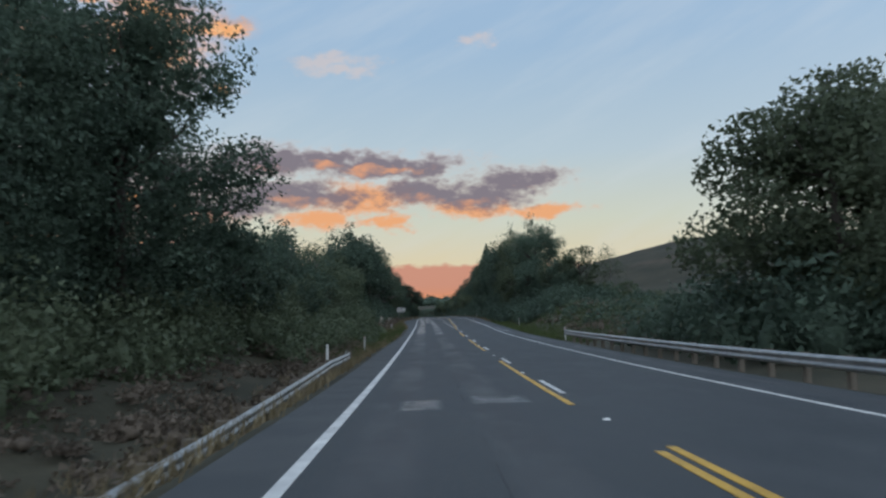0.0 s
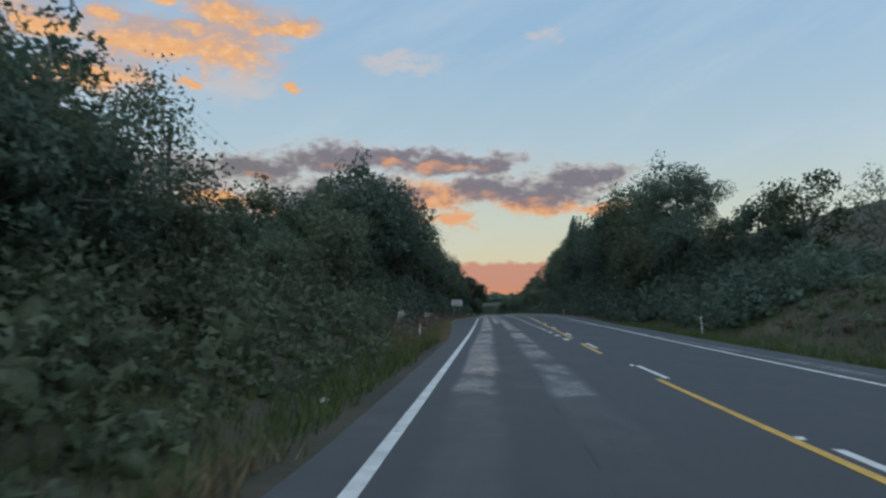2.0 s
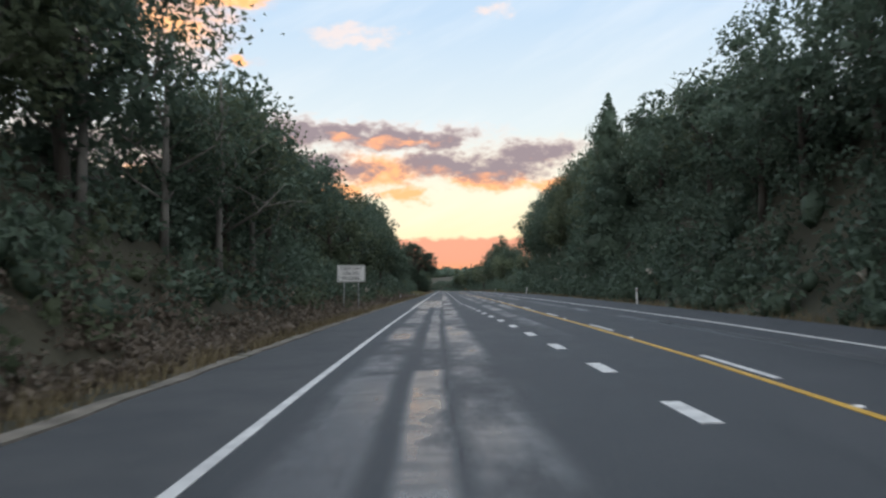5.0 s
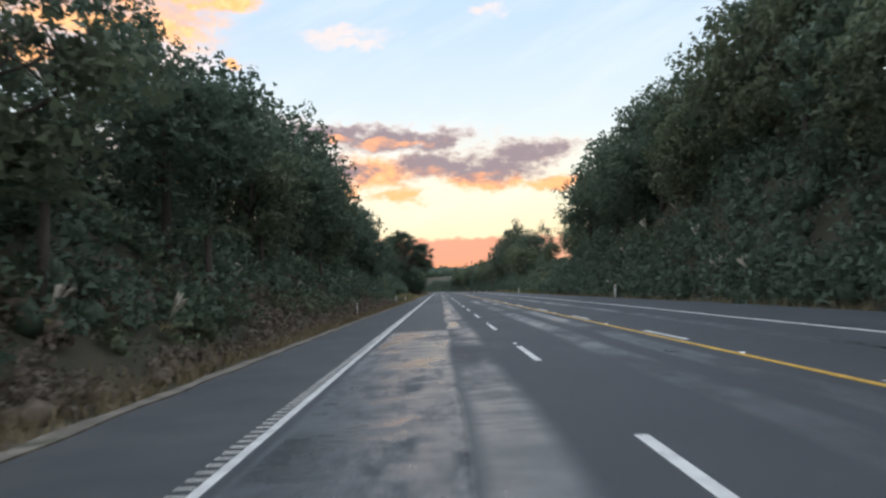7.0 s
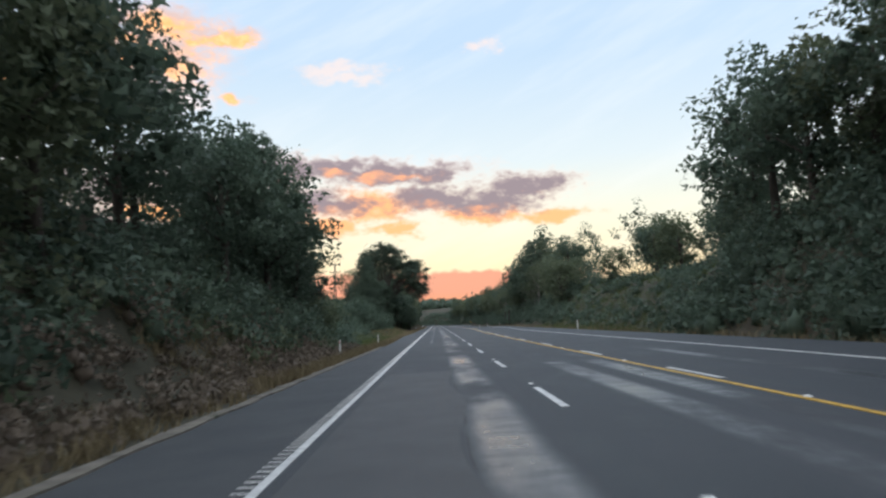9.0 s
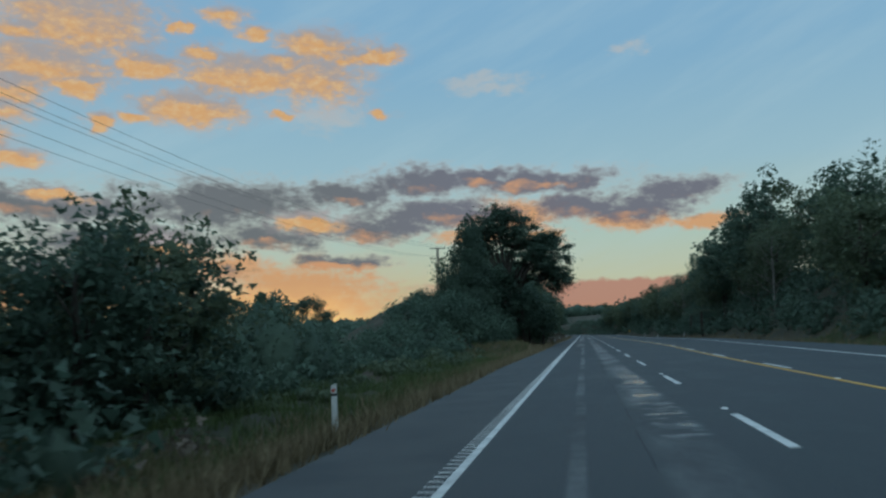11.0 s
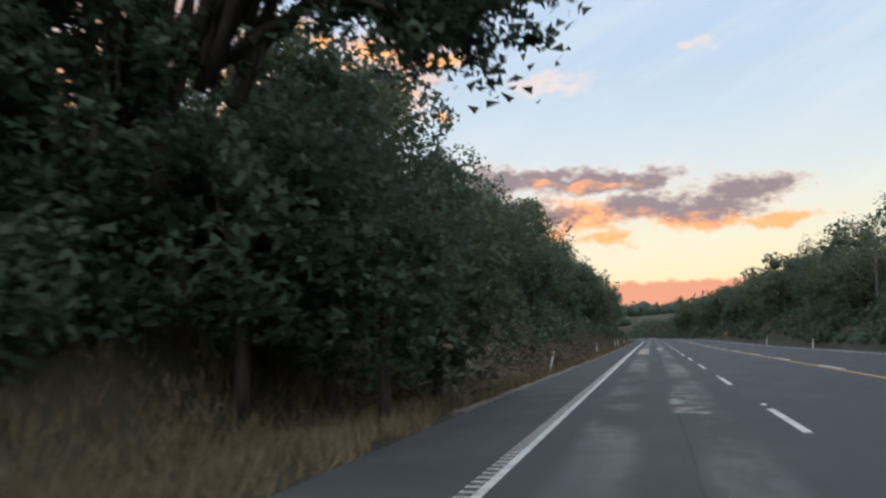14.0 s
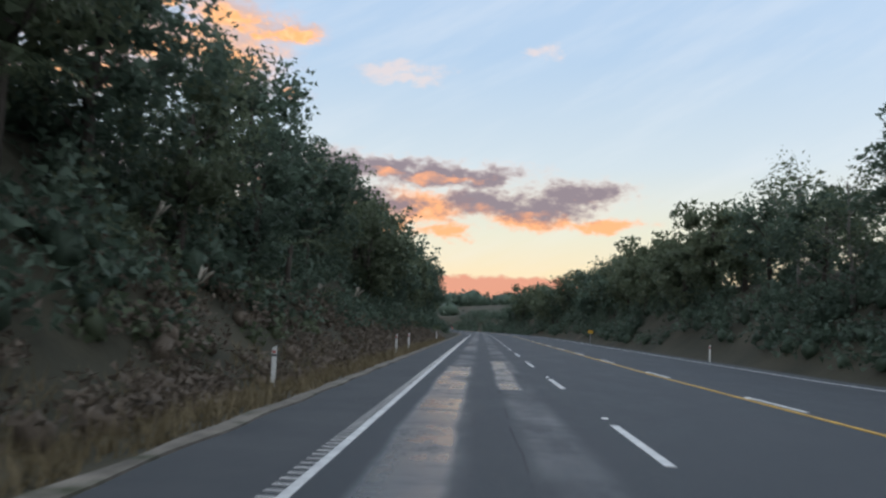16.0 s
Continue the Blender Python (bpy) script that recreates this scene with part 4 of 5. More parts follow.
for x, y, k, s in ((-10.0, 49, 5, 0.8), (-12.0, 54, 5, 0.85), (-10.5, 70, 5, 1.1), (-11.5, 74, 5, 1.15), (-9.8, 78.5, 5, 0.95), (-13.0, 76, 2, 0.9), (-12.5, 71, 4, 0.9), (-9.8, 78.5, 5, 0.9), (-9.6, 74.5, 5, 0.9)):
    plant(k, x, y, s)
plant("leaner", 18.6, 30.4, 1.16)
plant("leaner", 21.5, 33.5, 1.15)
plant(4, -9.6, 40.5, 0.92)
plant("round", 21.0, 133, 0.82)
plant(1, 23.5, 107, 0.95)
plant(5, 27.0, 104, 0.9)
plant(1, 22.6, 330, max(0.5, (10.6 - float(ground_z(22.6, 330))) / 8.0))
plant("spire", 18.3, 206.5, (20.9 - float(ground_z(18.3, 206.5))) / 9.0)
plant("cypress", -10.7, 375.5, z=0.1)
for x, y, top in ((-35.0, 393, 7.7), (-38.2, 396, 7.1), (-41.2, 393, 7.5), (-44.6, 397, 6.9), (-47.6, 393, 7.1), (-51.0, 396, 7.3), (-36.4, 401, 6.2), (-43.0, 403, 6.4), (-49.0, 402, 6.4)):
    base = float(ground_z(x, y)) - 0.15
    plant("umbrella", x, y, (top - base) / 14.0, z=base)
for x, y, k, s in ((-8.0, 284.5, 4, 1.0), (-7.4, 288.5, 2, 0.85), (-7.6, 292.5, 0, 0.72), (-8.6, 287.0, 5, 1.15), (-7.4, 298.5, 3, 0.58), (-9.8, 295.5, 3, 0.9), (-11.0, 299, 4, 0.7), (-9.2, 300.5, 0, 0.6), (-9.4, 303.5, 3, 0.56), (-11.2, 305.5, 4, 0.58), (-9.0, 307.5, 0, 0.62),
                   (-11.8, 310.5, 1, 0.56), (-9.4, 310.5, 3, 0.78), (-9.8, 312.6, 0, 0.6), (-10.4, 321, 3, 0.42), (-14.0, 306, 5, 0.6), (-13.0, 301, 2, 0.75),
                   (-3.4, 385.0, 0, 0.62), (-5.6, 383.5, 4, 0.72), (-7.6, 381.5, 2, 0.70), (-9.4, 380.0, 0, 0.75), (-6.4, 386.0, 4, 0.80), (-5.2, 386.5, 0, 0.72), (-8.6, 381.5, 4, 0.75), (-3.9, 390.5, 1, 0.72), (-13.6, 378, 0, 0.55)):
    plant(k, x, y, s)


def spreading_tree():
    """A great open tree: stems fan out from low down and carry lobed clumps of leaves, with sky between."""
    rng = np.random.default_rng(41)
    tree = thing("spreading_tree", "great spreading tree with fanned stems and clumped dark leaves", "tree", pose(-7.0, 383.5, 3.4) @ Matrix.Scale(1.05, 4))
    tubes = [tube([(0, 0, -2.5), (-0.3, 0, 1.2), (-0.7, 0, 4.4)], [0.5, 0.42, 0.2], 10)]
    leafage = Foliage()

    def bough(fork, top, size, twigs, leaves):
        mid = fork.lerp(top, 0.5) + Vector((-(top.x - fork.x) * 0.14, -(top.y - fork.y) * 0.14, 0.45))
        tubes.append(tube([fork, fork.lerp(mid, 0.55) + Vector((rng.normal() * 0.15, rng.normal() * 0.15, 0)), mid, mid.lerp(top, 0.6) + Vector((0, 0, 0.2)), top],
                          [0.13, 0.10, 0.07, 0.045, 0.015], 5))
        ends = [(top, 1.0)]
        for _ in range(twigs):
            s = mid.lerp(top, rng.uniform(0.35, 0.98))
            e = s + Vector((rng.normal() * 0.8, rng.normal() * 0.8, rng.uniform(0.0, 1.0)))
            tubes.append(tube([s, s.lerp(e, 0.6) + Vector((0, 0, 0.15)), e], [0.04, 0.024, 0.008], 4))
            ends.append((e, rng.uniform(0.4, 0.9)))
        for e, k in ends:
            n_ = int(leaves * k)
            d = ball(rng, n_)
            pts = np.array(e[:]) + d * (size * k * np.abs(rng.normal(size=n_)) * 0.8)[:, None] * np.array([1.15, 1.15, 0.6])
            leafage.add(leaf_quads(pts, rng.uniform(0.08, 0.17, n_), rng, d + np.array([0, 0, 0.3])))

    # the high dome: leaves on its rim and cap, bare stems within
    for i in range(32):
        w = math.radians(-12 + 204 * ((i * 0.618) % 1.0))
        k = rng.uniform(0.74, 1.0) if i % 9 else rng.uniform(0.35, 0.6)
        depth = rng.normal() * 1.0
        fit = math.sqrt(max(0.1, 1 - (depth / 4.5) ** 2))
        top = Vector((-0.9 + math.cos(w) * 3.6 * k * fit, depth, 9.0 + max(-0.4, math.sin(w)) * 4.0 * k * fit))
        bough(Vector((-0.8 + rng.uniform(-0.5, 0.5), rng.uniform(-0.4, 0.4), rng.uniform(2.0, 4.6))), top, 0.85, 6, 170)
    # the lower lobe that reaches over the verge
    for i in range(26):
        d = ball(rng, 1)[0]
        top = Vector((4.2 + d[0] * 1.9, d[1] * 2.2, 7.0 + d[2] * 3.0 * rng.uniform(0.6, 1.0)))
        bough(Vector((0.2 + rng.uniform(0, 1.2), rng.uniform(-0.4, 0.4), rng.uniform(3.0, 5.0))), top, 0.85, 5, 190)
    # thin sprays at its end
    for x, z in ((6.0, 8.2), (6.4, 7.0), (6.2, 5.8), (6.3, 4.7), (5.9, 3.9), (5.4, 3.4), (5.0, 4.0), (4.6, 3.2), (4.0, 3.7), (3.2, 4.0), (5.6, 4.9), (4.6, 4.8)):
        bough(Vector((3.0, rng.uniform(-0.5, 0.5), 4.6)), Vector((x + rng.uniform(0, 0.4), rng.uniform(-1.6, 1.0), z)), 0.72, 5, 150)
    piece("trunk", mesh("trunk", *joined(tubes), BARK, True), tree, "many pale brown stems")
    piece("crown", leafage.mesh("crown", LEAF[0]), tree)
    return tree


spreading_tree()

# ---- scrub on the banks: nobody could count it ----
def scrub(name, label, spots, mat, leaves, size, seed, heart=0.3):
    rng = np.random.default_rng(seed)
    leafage = Foliage()
    ground_at = ground_z(np.array([s[0] for s in spots]), np.array([s[1] for s in spots]))
    for (x, y, r, h), z in zip(spots, ground_at):
        k = int(leaves * min(3.2, max(0.5, r * h / 1.5)))
        d = ball(rng, k)
        d[:, 2] = np.abs(d[:, 2])
        pts = np.array([x, y, z]) + d * np.array([r, r, h]) * rng.uniform(0.55, 1.08, k)[:, None]
        leafage.add(leaf_quads(pts, rng.uniform(0.5, 1.3, k) * size, rng, d))
        leafage.add(lump((x, y, z + h * 0.2), (r * heart, r * heart, h * heart), rng, 3, 6))
    return tagged(new(name, leafage.mesh(name, mat)), label, "scrub", kind="stuff")


def along(y0, y1, side, near, far_, each, r0, r1, tall, rng):
    """Places for bushes on a stretch of bank: x, y, radius, height."""
    out = []
    for _ in range(int((y1 - y0) * (far_ - near) * each)):
        y, d = rng.uniform(y0, y1), rng.uniform(near, far_)
        x = float(seal_left(y)) - d if side < 0 else float(seal_right(y)) + d
        r = rng.uniform(r0, r1)
        out.append((x, y, r, r * tall * rng.uniform(0.8, 1.3)))
    return out


SR = np.random.default_rng(5)
scrub("scrub_left", "dense dark green scrub covering the cut bank",
      along(106, 262, -1, 3.8, 9, 0.62, 0.7, 1.5, 1.15, SR) + along(384, 390, -1, 4.4, 9, 0.9, 0.7, 1.5, 1.15, SR) + along(390, 432, -1, 5.6, 10, 1.1, 0.7, 1.5, 1.15, SR) + along(420, 560, -1, 4.2, 9, 0.62, 0.7, 1.5, 1.15, SR) + along(560, 660, -1, 3, 9, 0.4, 1.0, 1.8, 1.2, SR)
      + along(331, 352, -1, 8, 20, 0.45, 0.5, 1.0, 0.9, SR) + along(262, 304, -1, 3.8, 9, 0.75, 0.7, 1.5, 1.2, SR) + along(300, 318, -1, 6, 13, 0.45, 0.8, 1.6, 1.2, SR) + along(352, 384, -1, 7.0, 16.5, 0.5, 0.8, 1.4, 1.1, SR) + along(346, 372, -1, 6.8, 15, 0.45, 0.5, 1.1, 0.9, SR), LEAF[0], 112, 0.17, 51)
scrub("thicket", "tall dark thicket under the cypress and the spreading tree", along(366, 390, -1, 5.0, 10.5, 1.0, 0.9, 1.5, 1.8, SR), LEAF[0], 260, 0.15, 56, 0.34)
scrub("field_hedge", "dark bushes closing the open field", [(1.3 - 0.95 * (y - 318) + SR.uniform(-4, 2.5), y, SR.uniform(1.3, 2.3), SR.uniform(3.6, 5.6)) for y in np.linspace(341, 358, 55)]
      + [(SR.uniform(-90, -56), SR.uniform(366, 392), SR.uniform(1.6, 2.8), SR.uniform(2.5, 4.2)) for _ in range(70)]
      + [(x, y, SR.uniform(1.4, 2.4), SR.uniform(2.2, 3.0) - float(ground_z(x, y))) for x, y in zip(SR.uniform(-62, -20, 75), SR.uniform(376, 384, 75))]
      + [(x, y, SR.uniform(1.8, 2.8), SR.uniform(5.0, 6.8) - float(ground_z(x, y))) for x, y in zip(SR.uniform(-82, -44, 60), SR.uniform(376, 386, 60))], LEAF[0], 150, 0.19, 57, 0.5)
scrub("tall_bushes", "tall dark bushes along the open field edge", along(308, 331, -1, 8.0, 16, 0.42, 1.0, 1.6, 2.0, SR), LEAF[0], 330, 0.15, 55, 0.78)
scrub("scrub_olive", "olive green bushes at the foot of the bank",
      along(40, 108, -1, 4.5, 14, 0.5, 0.8, 1.7, 1.3, SR) + along(58, 108, -1, 2.6, 6.0, 0.8, 0.3, 0.8, 0.8, SR) + along(14, 60, -1, 7.5, 16, 0.45, 0.9, 1.9, 1.5, SR) + along(106, 296, -1, 3.0, 7.5, 0.22, 0.5, 1.2, 1.1, SR)
      + along(420, 560, -1, 3.8, 7.5, 0.18, 0.5, 1.2, 1.1, SR) + along(310, 358, -1, 4.2, 9, 0.5, 0.35, 0.8, 0.75, SR) + along(392, 420, -1, 3.0, 9, 0.4, 0.4, 0.9, 1.0, SR) + along(50, 118, 1, 5, 22, 0.2, 0.5, 1.1, 0.55, SR), LEAF[1], 124, 0.15, 52)
scrub("dry_bracken", "brown dead bracken and dry growth low on the bank",
      along(98, 296, -1, 1.2, 5.4, 1.15, 0.35, 0.9, 0.9, SR) + along(416, 520, -1, 1.6, 5.8, 1.0, 0.35, 1.0, 0.9, SR) + along(0, 60, -1, 2.6, 9, 0.8, 0.35, 0.8, 0.7, SR) + along(388, 425, -1, 2.4, 7.0, 1.1, 0.3, 0.8, 1.0, SR)
      + along(272, 306, -1, 1.8, 6.0, 0.5, 0.3, 0.7, 0.9, SR) + along(20, 110, 1, 4.5, 16, 0.12, 0.5, 1.0, 0.8, SR), LEAF[2], 145, 0.10, 53)
scrub("scrub_right", "dense dark scrub on the far bank",
      along(116, 288, 1, 2.3, 11, 0.68, 0.9, 1.8, 1.25, SR) + along(338, 500, 1, 3.6, 10, 0.42, 0.9, 1.7, 1.15, SR) + along(500, 600, 1, 3.6, 10, 0.25, 1.1, 1.9, 1.15, SR) + along(600, 700, 1, 2, 10, 0.3, 1.0, 1.8, 1.15, SR)
      + along(280, 340, 1, 3.5, 20, 0.34, 0.5, 1.3, 0.9, SR) + along(92, 120, 1, 3.6, 15, 0.5, 0.9, 1.8, 1.2, SR) + along(24, 46, 1, 3.5, 14, 0.5, 1.1, 2.0, 1.7, SR) + along(46, 105, 1, 6, 20, 0.12, 0.6, 1.3, 0.9, SR), LEAF[0], 72, 0.195, 54)

# ---- grass ----
def grass(name, label, spots, mat, blade, seed, per=8):
    """Tufts of thin blades: stuff."""
    rng = np.random.default_rng(seed)
    xy = np.repeat(np.array(spots), per, axis=0)
    k = len(xy)
    xy = xy + rng.normal(size=(k, 2)) * 0.10
    z = ground_z(xy[:, 0], xy[:, 1])
    h = blade * rng.uniform(0.5, 1.3, k)
    w_ = rng.uniform(0, 2 * math.pi, k)
    side = np.stack([np.cos(w_), np.sin(w_), np.zeros(k)], -1) * 0.014
    lean = np.stack([rng.normal(size=k) * 0.35 * h, rng.normal(size=k) * 0.35 * h, h], -1)
    base = np.stack([xy[:, 0], xy[:, 1], z - 0.02], -1)
    v = np.stack([base - side, base + side, base + lean], 1).reshape(-1, 3)
    return tagged(new(name, mesh(name, v, (np.arange(k)[:, None] * 3 + np.arange(3)), mat)), label, "grass", kind="stuff")


def tufts(y0, y1, side, near, far_, each, rng):
    out = []
    for _ in range(int((y1 - y0) * (far_ - near) * each)):
        y, d = rng.uniform(y0, y1), near + (far_ - near) * rng.uniform(0, 1) ** 1.3
        out.append((float(seal_left(y)) - d if side < 0 else float(seal_right(y)) + d, y))
    return out


GR = np.random.default_rng(9)
grass("green_grass", "rough green grass on the verge", tufts(40, 110, -1, 0.4, 5, 5, GR) + tufts(300, 372, -1, 1.8, 9.0, 7, GR) + tufts(50, 120, 1, 0.6, 20, 3.6, GR) + tufts(284, 346, 1, 1.5, 13, 4.5, GR),
      GRASS_GREEN, 0.42, 61)
grass("dry_grass", "dry yellowed grass along the seal", tufts(0, 60, -1, 0.3, 4, 3, GR) + tufts(84, 112, -1, 0.1, 3.5, 9, GR) + tufts(112, 296, -1, 0.35, 3, 4, GR) + tufts(296, 384, -1, 0.15, 3.2, 7, GR) + tufts(380, 500, -1, 0.4, 3.6, 6, GR)
      + tufts(120, 420, 1, 0.3, 4, 1.5, GR) + tufts(350, 392, -1, 1.5, 6.5, 13, GR) + tufts(262, 306, -1, 0.4, 6.5, 12, GR), GRASS_DRY, 0.38, 62)


# ---- plumed grass hanging on the banks ----
def plume_clump(seed):
    rng = np.random.default_rng(seed)
    ob = thing("plumed_grass", "pale plumed tussock hanging on the dark bank", "tussock", group="plumed tussocks")
    v, f = [], []
    for i in range(26):
        w_ = rng.uniform(0, 2 * math.pi)
        r, h = rng.uniform(0.3, 0.7), rng.uniform(0.5, 1.0)
        o = len(v)
        c, s = math.cos(w_), math.sin(w_)
        for t, wd in ((0, 0.03), (0.5, 0.03), (1, 0.01)):
            z = h * (1.6 * t - 1.5 * t * t)
            v += [(c * r * t - s * wd, s * r * t + c * wd, z), (c * r * t + s * wd, s * r * t - c * wd, z)]
        f += [[o, o + 1, o + 3, o + 2], [o + 2, o + 3, o + 5, o + 4]]
    piece("leaves", mesh("leaves", v, f, GRASS_DRY), ob)
    for i in range(4):
        w_ = rng.uniform(0, 2 * math.pi)
        tv, tf = tube([(0, 0, 0), (0.12 * math.cos(w_), 0.12 * math.sin(w_), 0.9), (0.3 * math.cos(w_), 0.3 * math.sin(w_), 1.5), (0.48 * math.cos(w_), 0.48 * math.sin(w_), 1.75)],
                      [0.012, 0.015, 0.085, 0.01], 6)
        piece("plume", mesh("plume", tv, tf, PLUME, True), ob, "pale feathery plume")
    return ob


first = None
PR = np.random.default_rng(12)
for y0, y1, side, k, lo, hi in ((205, 262, 1, 26, 2.6, 7.0), (150, 200, 1, 6, 3, 6), (420, 480, -1, 7, 4.5, 6.5), (100, 140, -1, 4, 2.5, 4), (200, 235, -1, 6, 3, 7)):
    for _ in range(k):
        y, d = PR.uniform(y0, y1), PR.uniform(lo, hi)
        x = float(seal_left(y)) - d if side < 0 else float(seal_right(y)) + d
        s = PR.uniform(0.45, 0.85)
        m = pose(x, y, float(ground_z(x, y)) + 0.25, 0, 25 if side < 0 else -25, PR.uniform(-25, 25)) @ Matrix.Scale(1.0 if first is None else s, 4)
        if first is None:
            first = plume_clump(71)
            first.matrix_basis = m
        else:
            copy_thing(first, m)


# ---- tree ferns on the banks ----
def tree_fern(seed):
    rng = np.random.default_rng(seed)
    ob = thing("tree_fern", "tree fern with drooping fronds on the bank", "fern", group="tree ferns")
    piece("trunk", mesh("trunk", *tube([(0, 0, -0.5), (0.1, 0, 1.0), (0.15, 0.05, 2.2)], [0.16, 0.13, 0.12], 8), BARK, True), ob, "dark fibrous trunk")
    for i in range(13):
        w_ = 2 * math.pi * i / 13 + rng.uniform(-0.15, 0.15)
        c, s = math.cos(w_), math.sin(w_)
        ln, up = rng.uniform(1.5, 2.0), rng.uniform(0.5, 0.8)
        v, f = [], []
        for k in range(14):
            t = (k + 1) / 14
            x, z = ln * t, 2.2 + up * (1.9 * t - 2.1 * t * t)
            leaf = 0.34 * math.sin(math.pi * min(1, t * 0.92 + 0.08)) + 0.03
            for sg in (-1, 1):
                o = len(v)
                for dx, dy in ((0, 0), (0.07, 0.5), (0.14, 1.0), (0.02, 0.55)):
                    px, py = x + dx * 0.9, sg * leaf * dy
                    v.append((0.15 + c * px - s * py, 0.05 + s * px + c * py, z - 0.1 * dy))
                f.append([o, o + 1, o + 2, o + 3] if sg > 0 else [o + 3, o + 2, o + 1, o])
        piece("frond", mesh("frond", v, f, LEAF[1]), ob)
    return ob


fern = tree_fern(81)
FERNS = ((-7.2, 128, 1), (-6.8, 205, 0.9), (-6.5, 216, 1.0), (-7.5, 229, 1.1), (-7.0, 246, 0.9), (16.6, 398, 1.2), (17.0, 412, 1.1), (-6.6, 455, 0.9), (-7.2, 436, 1.0))
for i, (x, y, s) in enumerate(FERNS):
    m = pose(x, y, float(ground_z(x, y)) + 0.6, 0, 0, 47 * i)
    if i == 0:
        fern.matrix_basis = m
    else:
        copy_thing(fern, m @ Matrix.Scale(s, 4))


# ---- guardrails ----
def guardrail(label, y0, y1, line_x, face, flare, low):
    """W-beam on timber posts; face is the side that looks at the road."""
    ob = thing("guardrail", label, "guardrail", pose(0, 0, 0))
    prof = [(0.0, 0.78), (0.035, 0.765), (0.075, 0.72), (0.075, 0.68), (0.03, 0.63), (0.03, 0.60), (0.075, 0.55), (0.075, 0.51), (0.035, 0.465), (0.0, 0.45)]
    full = prof + [(x - 0.008, z) for x, z in prof[::-1]]
    ys = np.arange(y0, y1 + 0.01, 1.0)
    v, f, k = [], [], len(full)
    for y in ys:
        t = max(0.0, (y - (y1 - flare)) / flare) if flare else 0.0
        bx = float(line_x(y)) - face * 0.35 * t * t
        bz = float(surf_z(bx, y)) - 0.06 * t + float(low(y))
        v += [(bx + face * px, y, bz + pz - 0.02) for px, pz in full]
    for i in range(len(ys) - 1):
        for j in range(k):
            a, b = i * k + j, i * k + (j + 1) % k
            f.append([a, b, b + k, a + k])
    f += [list(range(k)), [(len(ys) - 1) * k + j for j in range(k)][::-1]]
    piece("beam", mesh("beam", v, f, STEEL, False), ob, "galvanised W-shaped beam")
    post = box_bm(0.15, 0.18, 1.25, (0, 0, 0), 0.012)
    pm = part("post", post, TIMBER, ob, "weathered timber post")
    bm_ = part("block", box_bm(0.14, 0.12, 0.34, (0, 0, 0), 0.01), TIMBER, ob)
    for i, y in enumerate(np.arange(y0 + 1, y1, 2.0)):
        x = float(line_x(y)) - face * 0.21
        z = float(surf_z(line_x(y), y)) + float(low(y))
        for base, dx, dz in ((pm, 0, 0.14), (bm_, face * 0.135, 0.60)):
            m = Matrix.Translation((x + dx, y, z + dz))
            if i == 0:
                base.matrix_basis = m
            else:
                piece(base.name.split(".")[0], base.data, ob, m=m)
    # rounded end wing
    bx, z = float(line_x(y1)) - face * 0.35, float(surf_z(line_x(y1), y1)) - 0.08 + float(low(y1))
    tv, tf = [], []
    for i in range(7):
        w_ = math.pi * i / 6
        for zz in (0.45, 0.78):
            tv.append((bx - face * (0.10 - 0.10 * math.cos(w_)), y1 + 0.22 * math.sin(w_), z + zz))
    tf = [[2 * i, 2 * i + 1, 2 * i + 3, 2 * i + 2] for i in range(6)]
    piece("end_wing", mesh("end_wing", tv, tf, STEEL, True), ob, "rounded steel terminal")
    return ob


guardrail("galvanised steel guardrail on timber posts beside the shoulder", -30, 41, lambda y: -2.0 + 0 * y, 1, 6.0, lambda y: np.interp(y, [-30, 8, 30, 41], [-1.35, -1.3, -0.82, -0.85]))
guardrail("long galvanised guardrail along the opposite shoulder", -40, 51, lambda y: 11.0 + 0 * y, -1, 0.0, lambda y: -0.25)
stake = thing("timber_stake", "pale weathered stake behind the guardrail", "post", pose(-2.25, 31.3, float(ground_z(-2.25, 31.3))))
part("shaft", box_bm(0.10, 0.10, 1.75, (0, 0, 0.72), 0.012), PLASTIC, stake)


# ---- edge marker posts ----
def marker_post():
    ob = thing("marker_post", "white plastic edge marker post with a reflector band", "marker post", group="edge marker posts")
    bm = bmesh.new()
    bmesh.ops.create_cube(bm, size=1, matrix=Matrix.Translation((0, 0, 0.45)) @ Matrix.Diagonal((0.105, 0.05, 1.0, 1)))
    for vtx in bm.verts:
        if vtx.co.z > 0.9:
            vtx.co.z += 0.05 * (1 if vtx.co.x > 0 else 0)
    bmesh.ops.bevel(bm, geom=bm.edges[:], offset=0.008, segments=2, affect="EDGES")
    part("shaft", bm, PLASTIC, ob)
    shaft = next(o for o in ob.children)
    part("band", box_bm(0.109, 0.054, 0.045, (0, 0, 0.78)), BLACK, shaft, "black band")
    part("reflector", box_bm(0.06, 0.058, 0.07, (0, 0, 0.86)), RED, shaft, "small red reflector")
    return ob


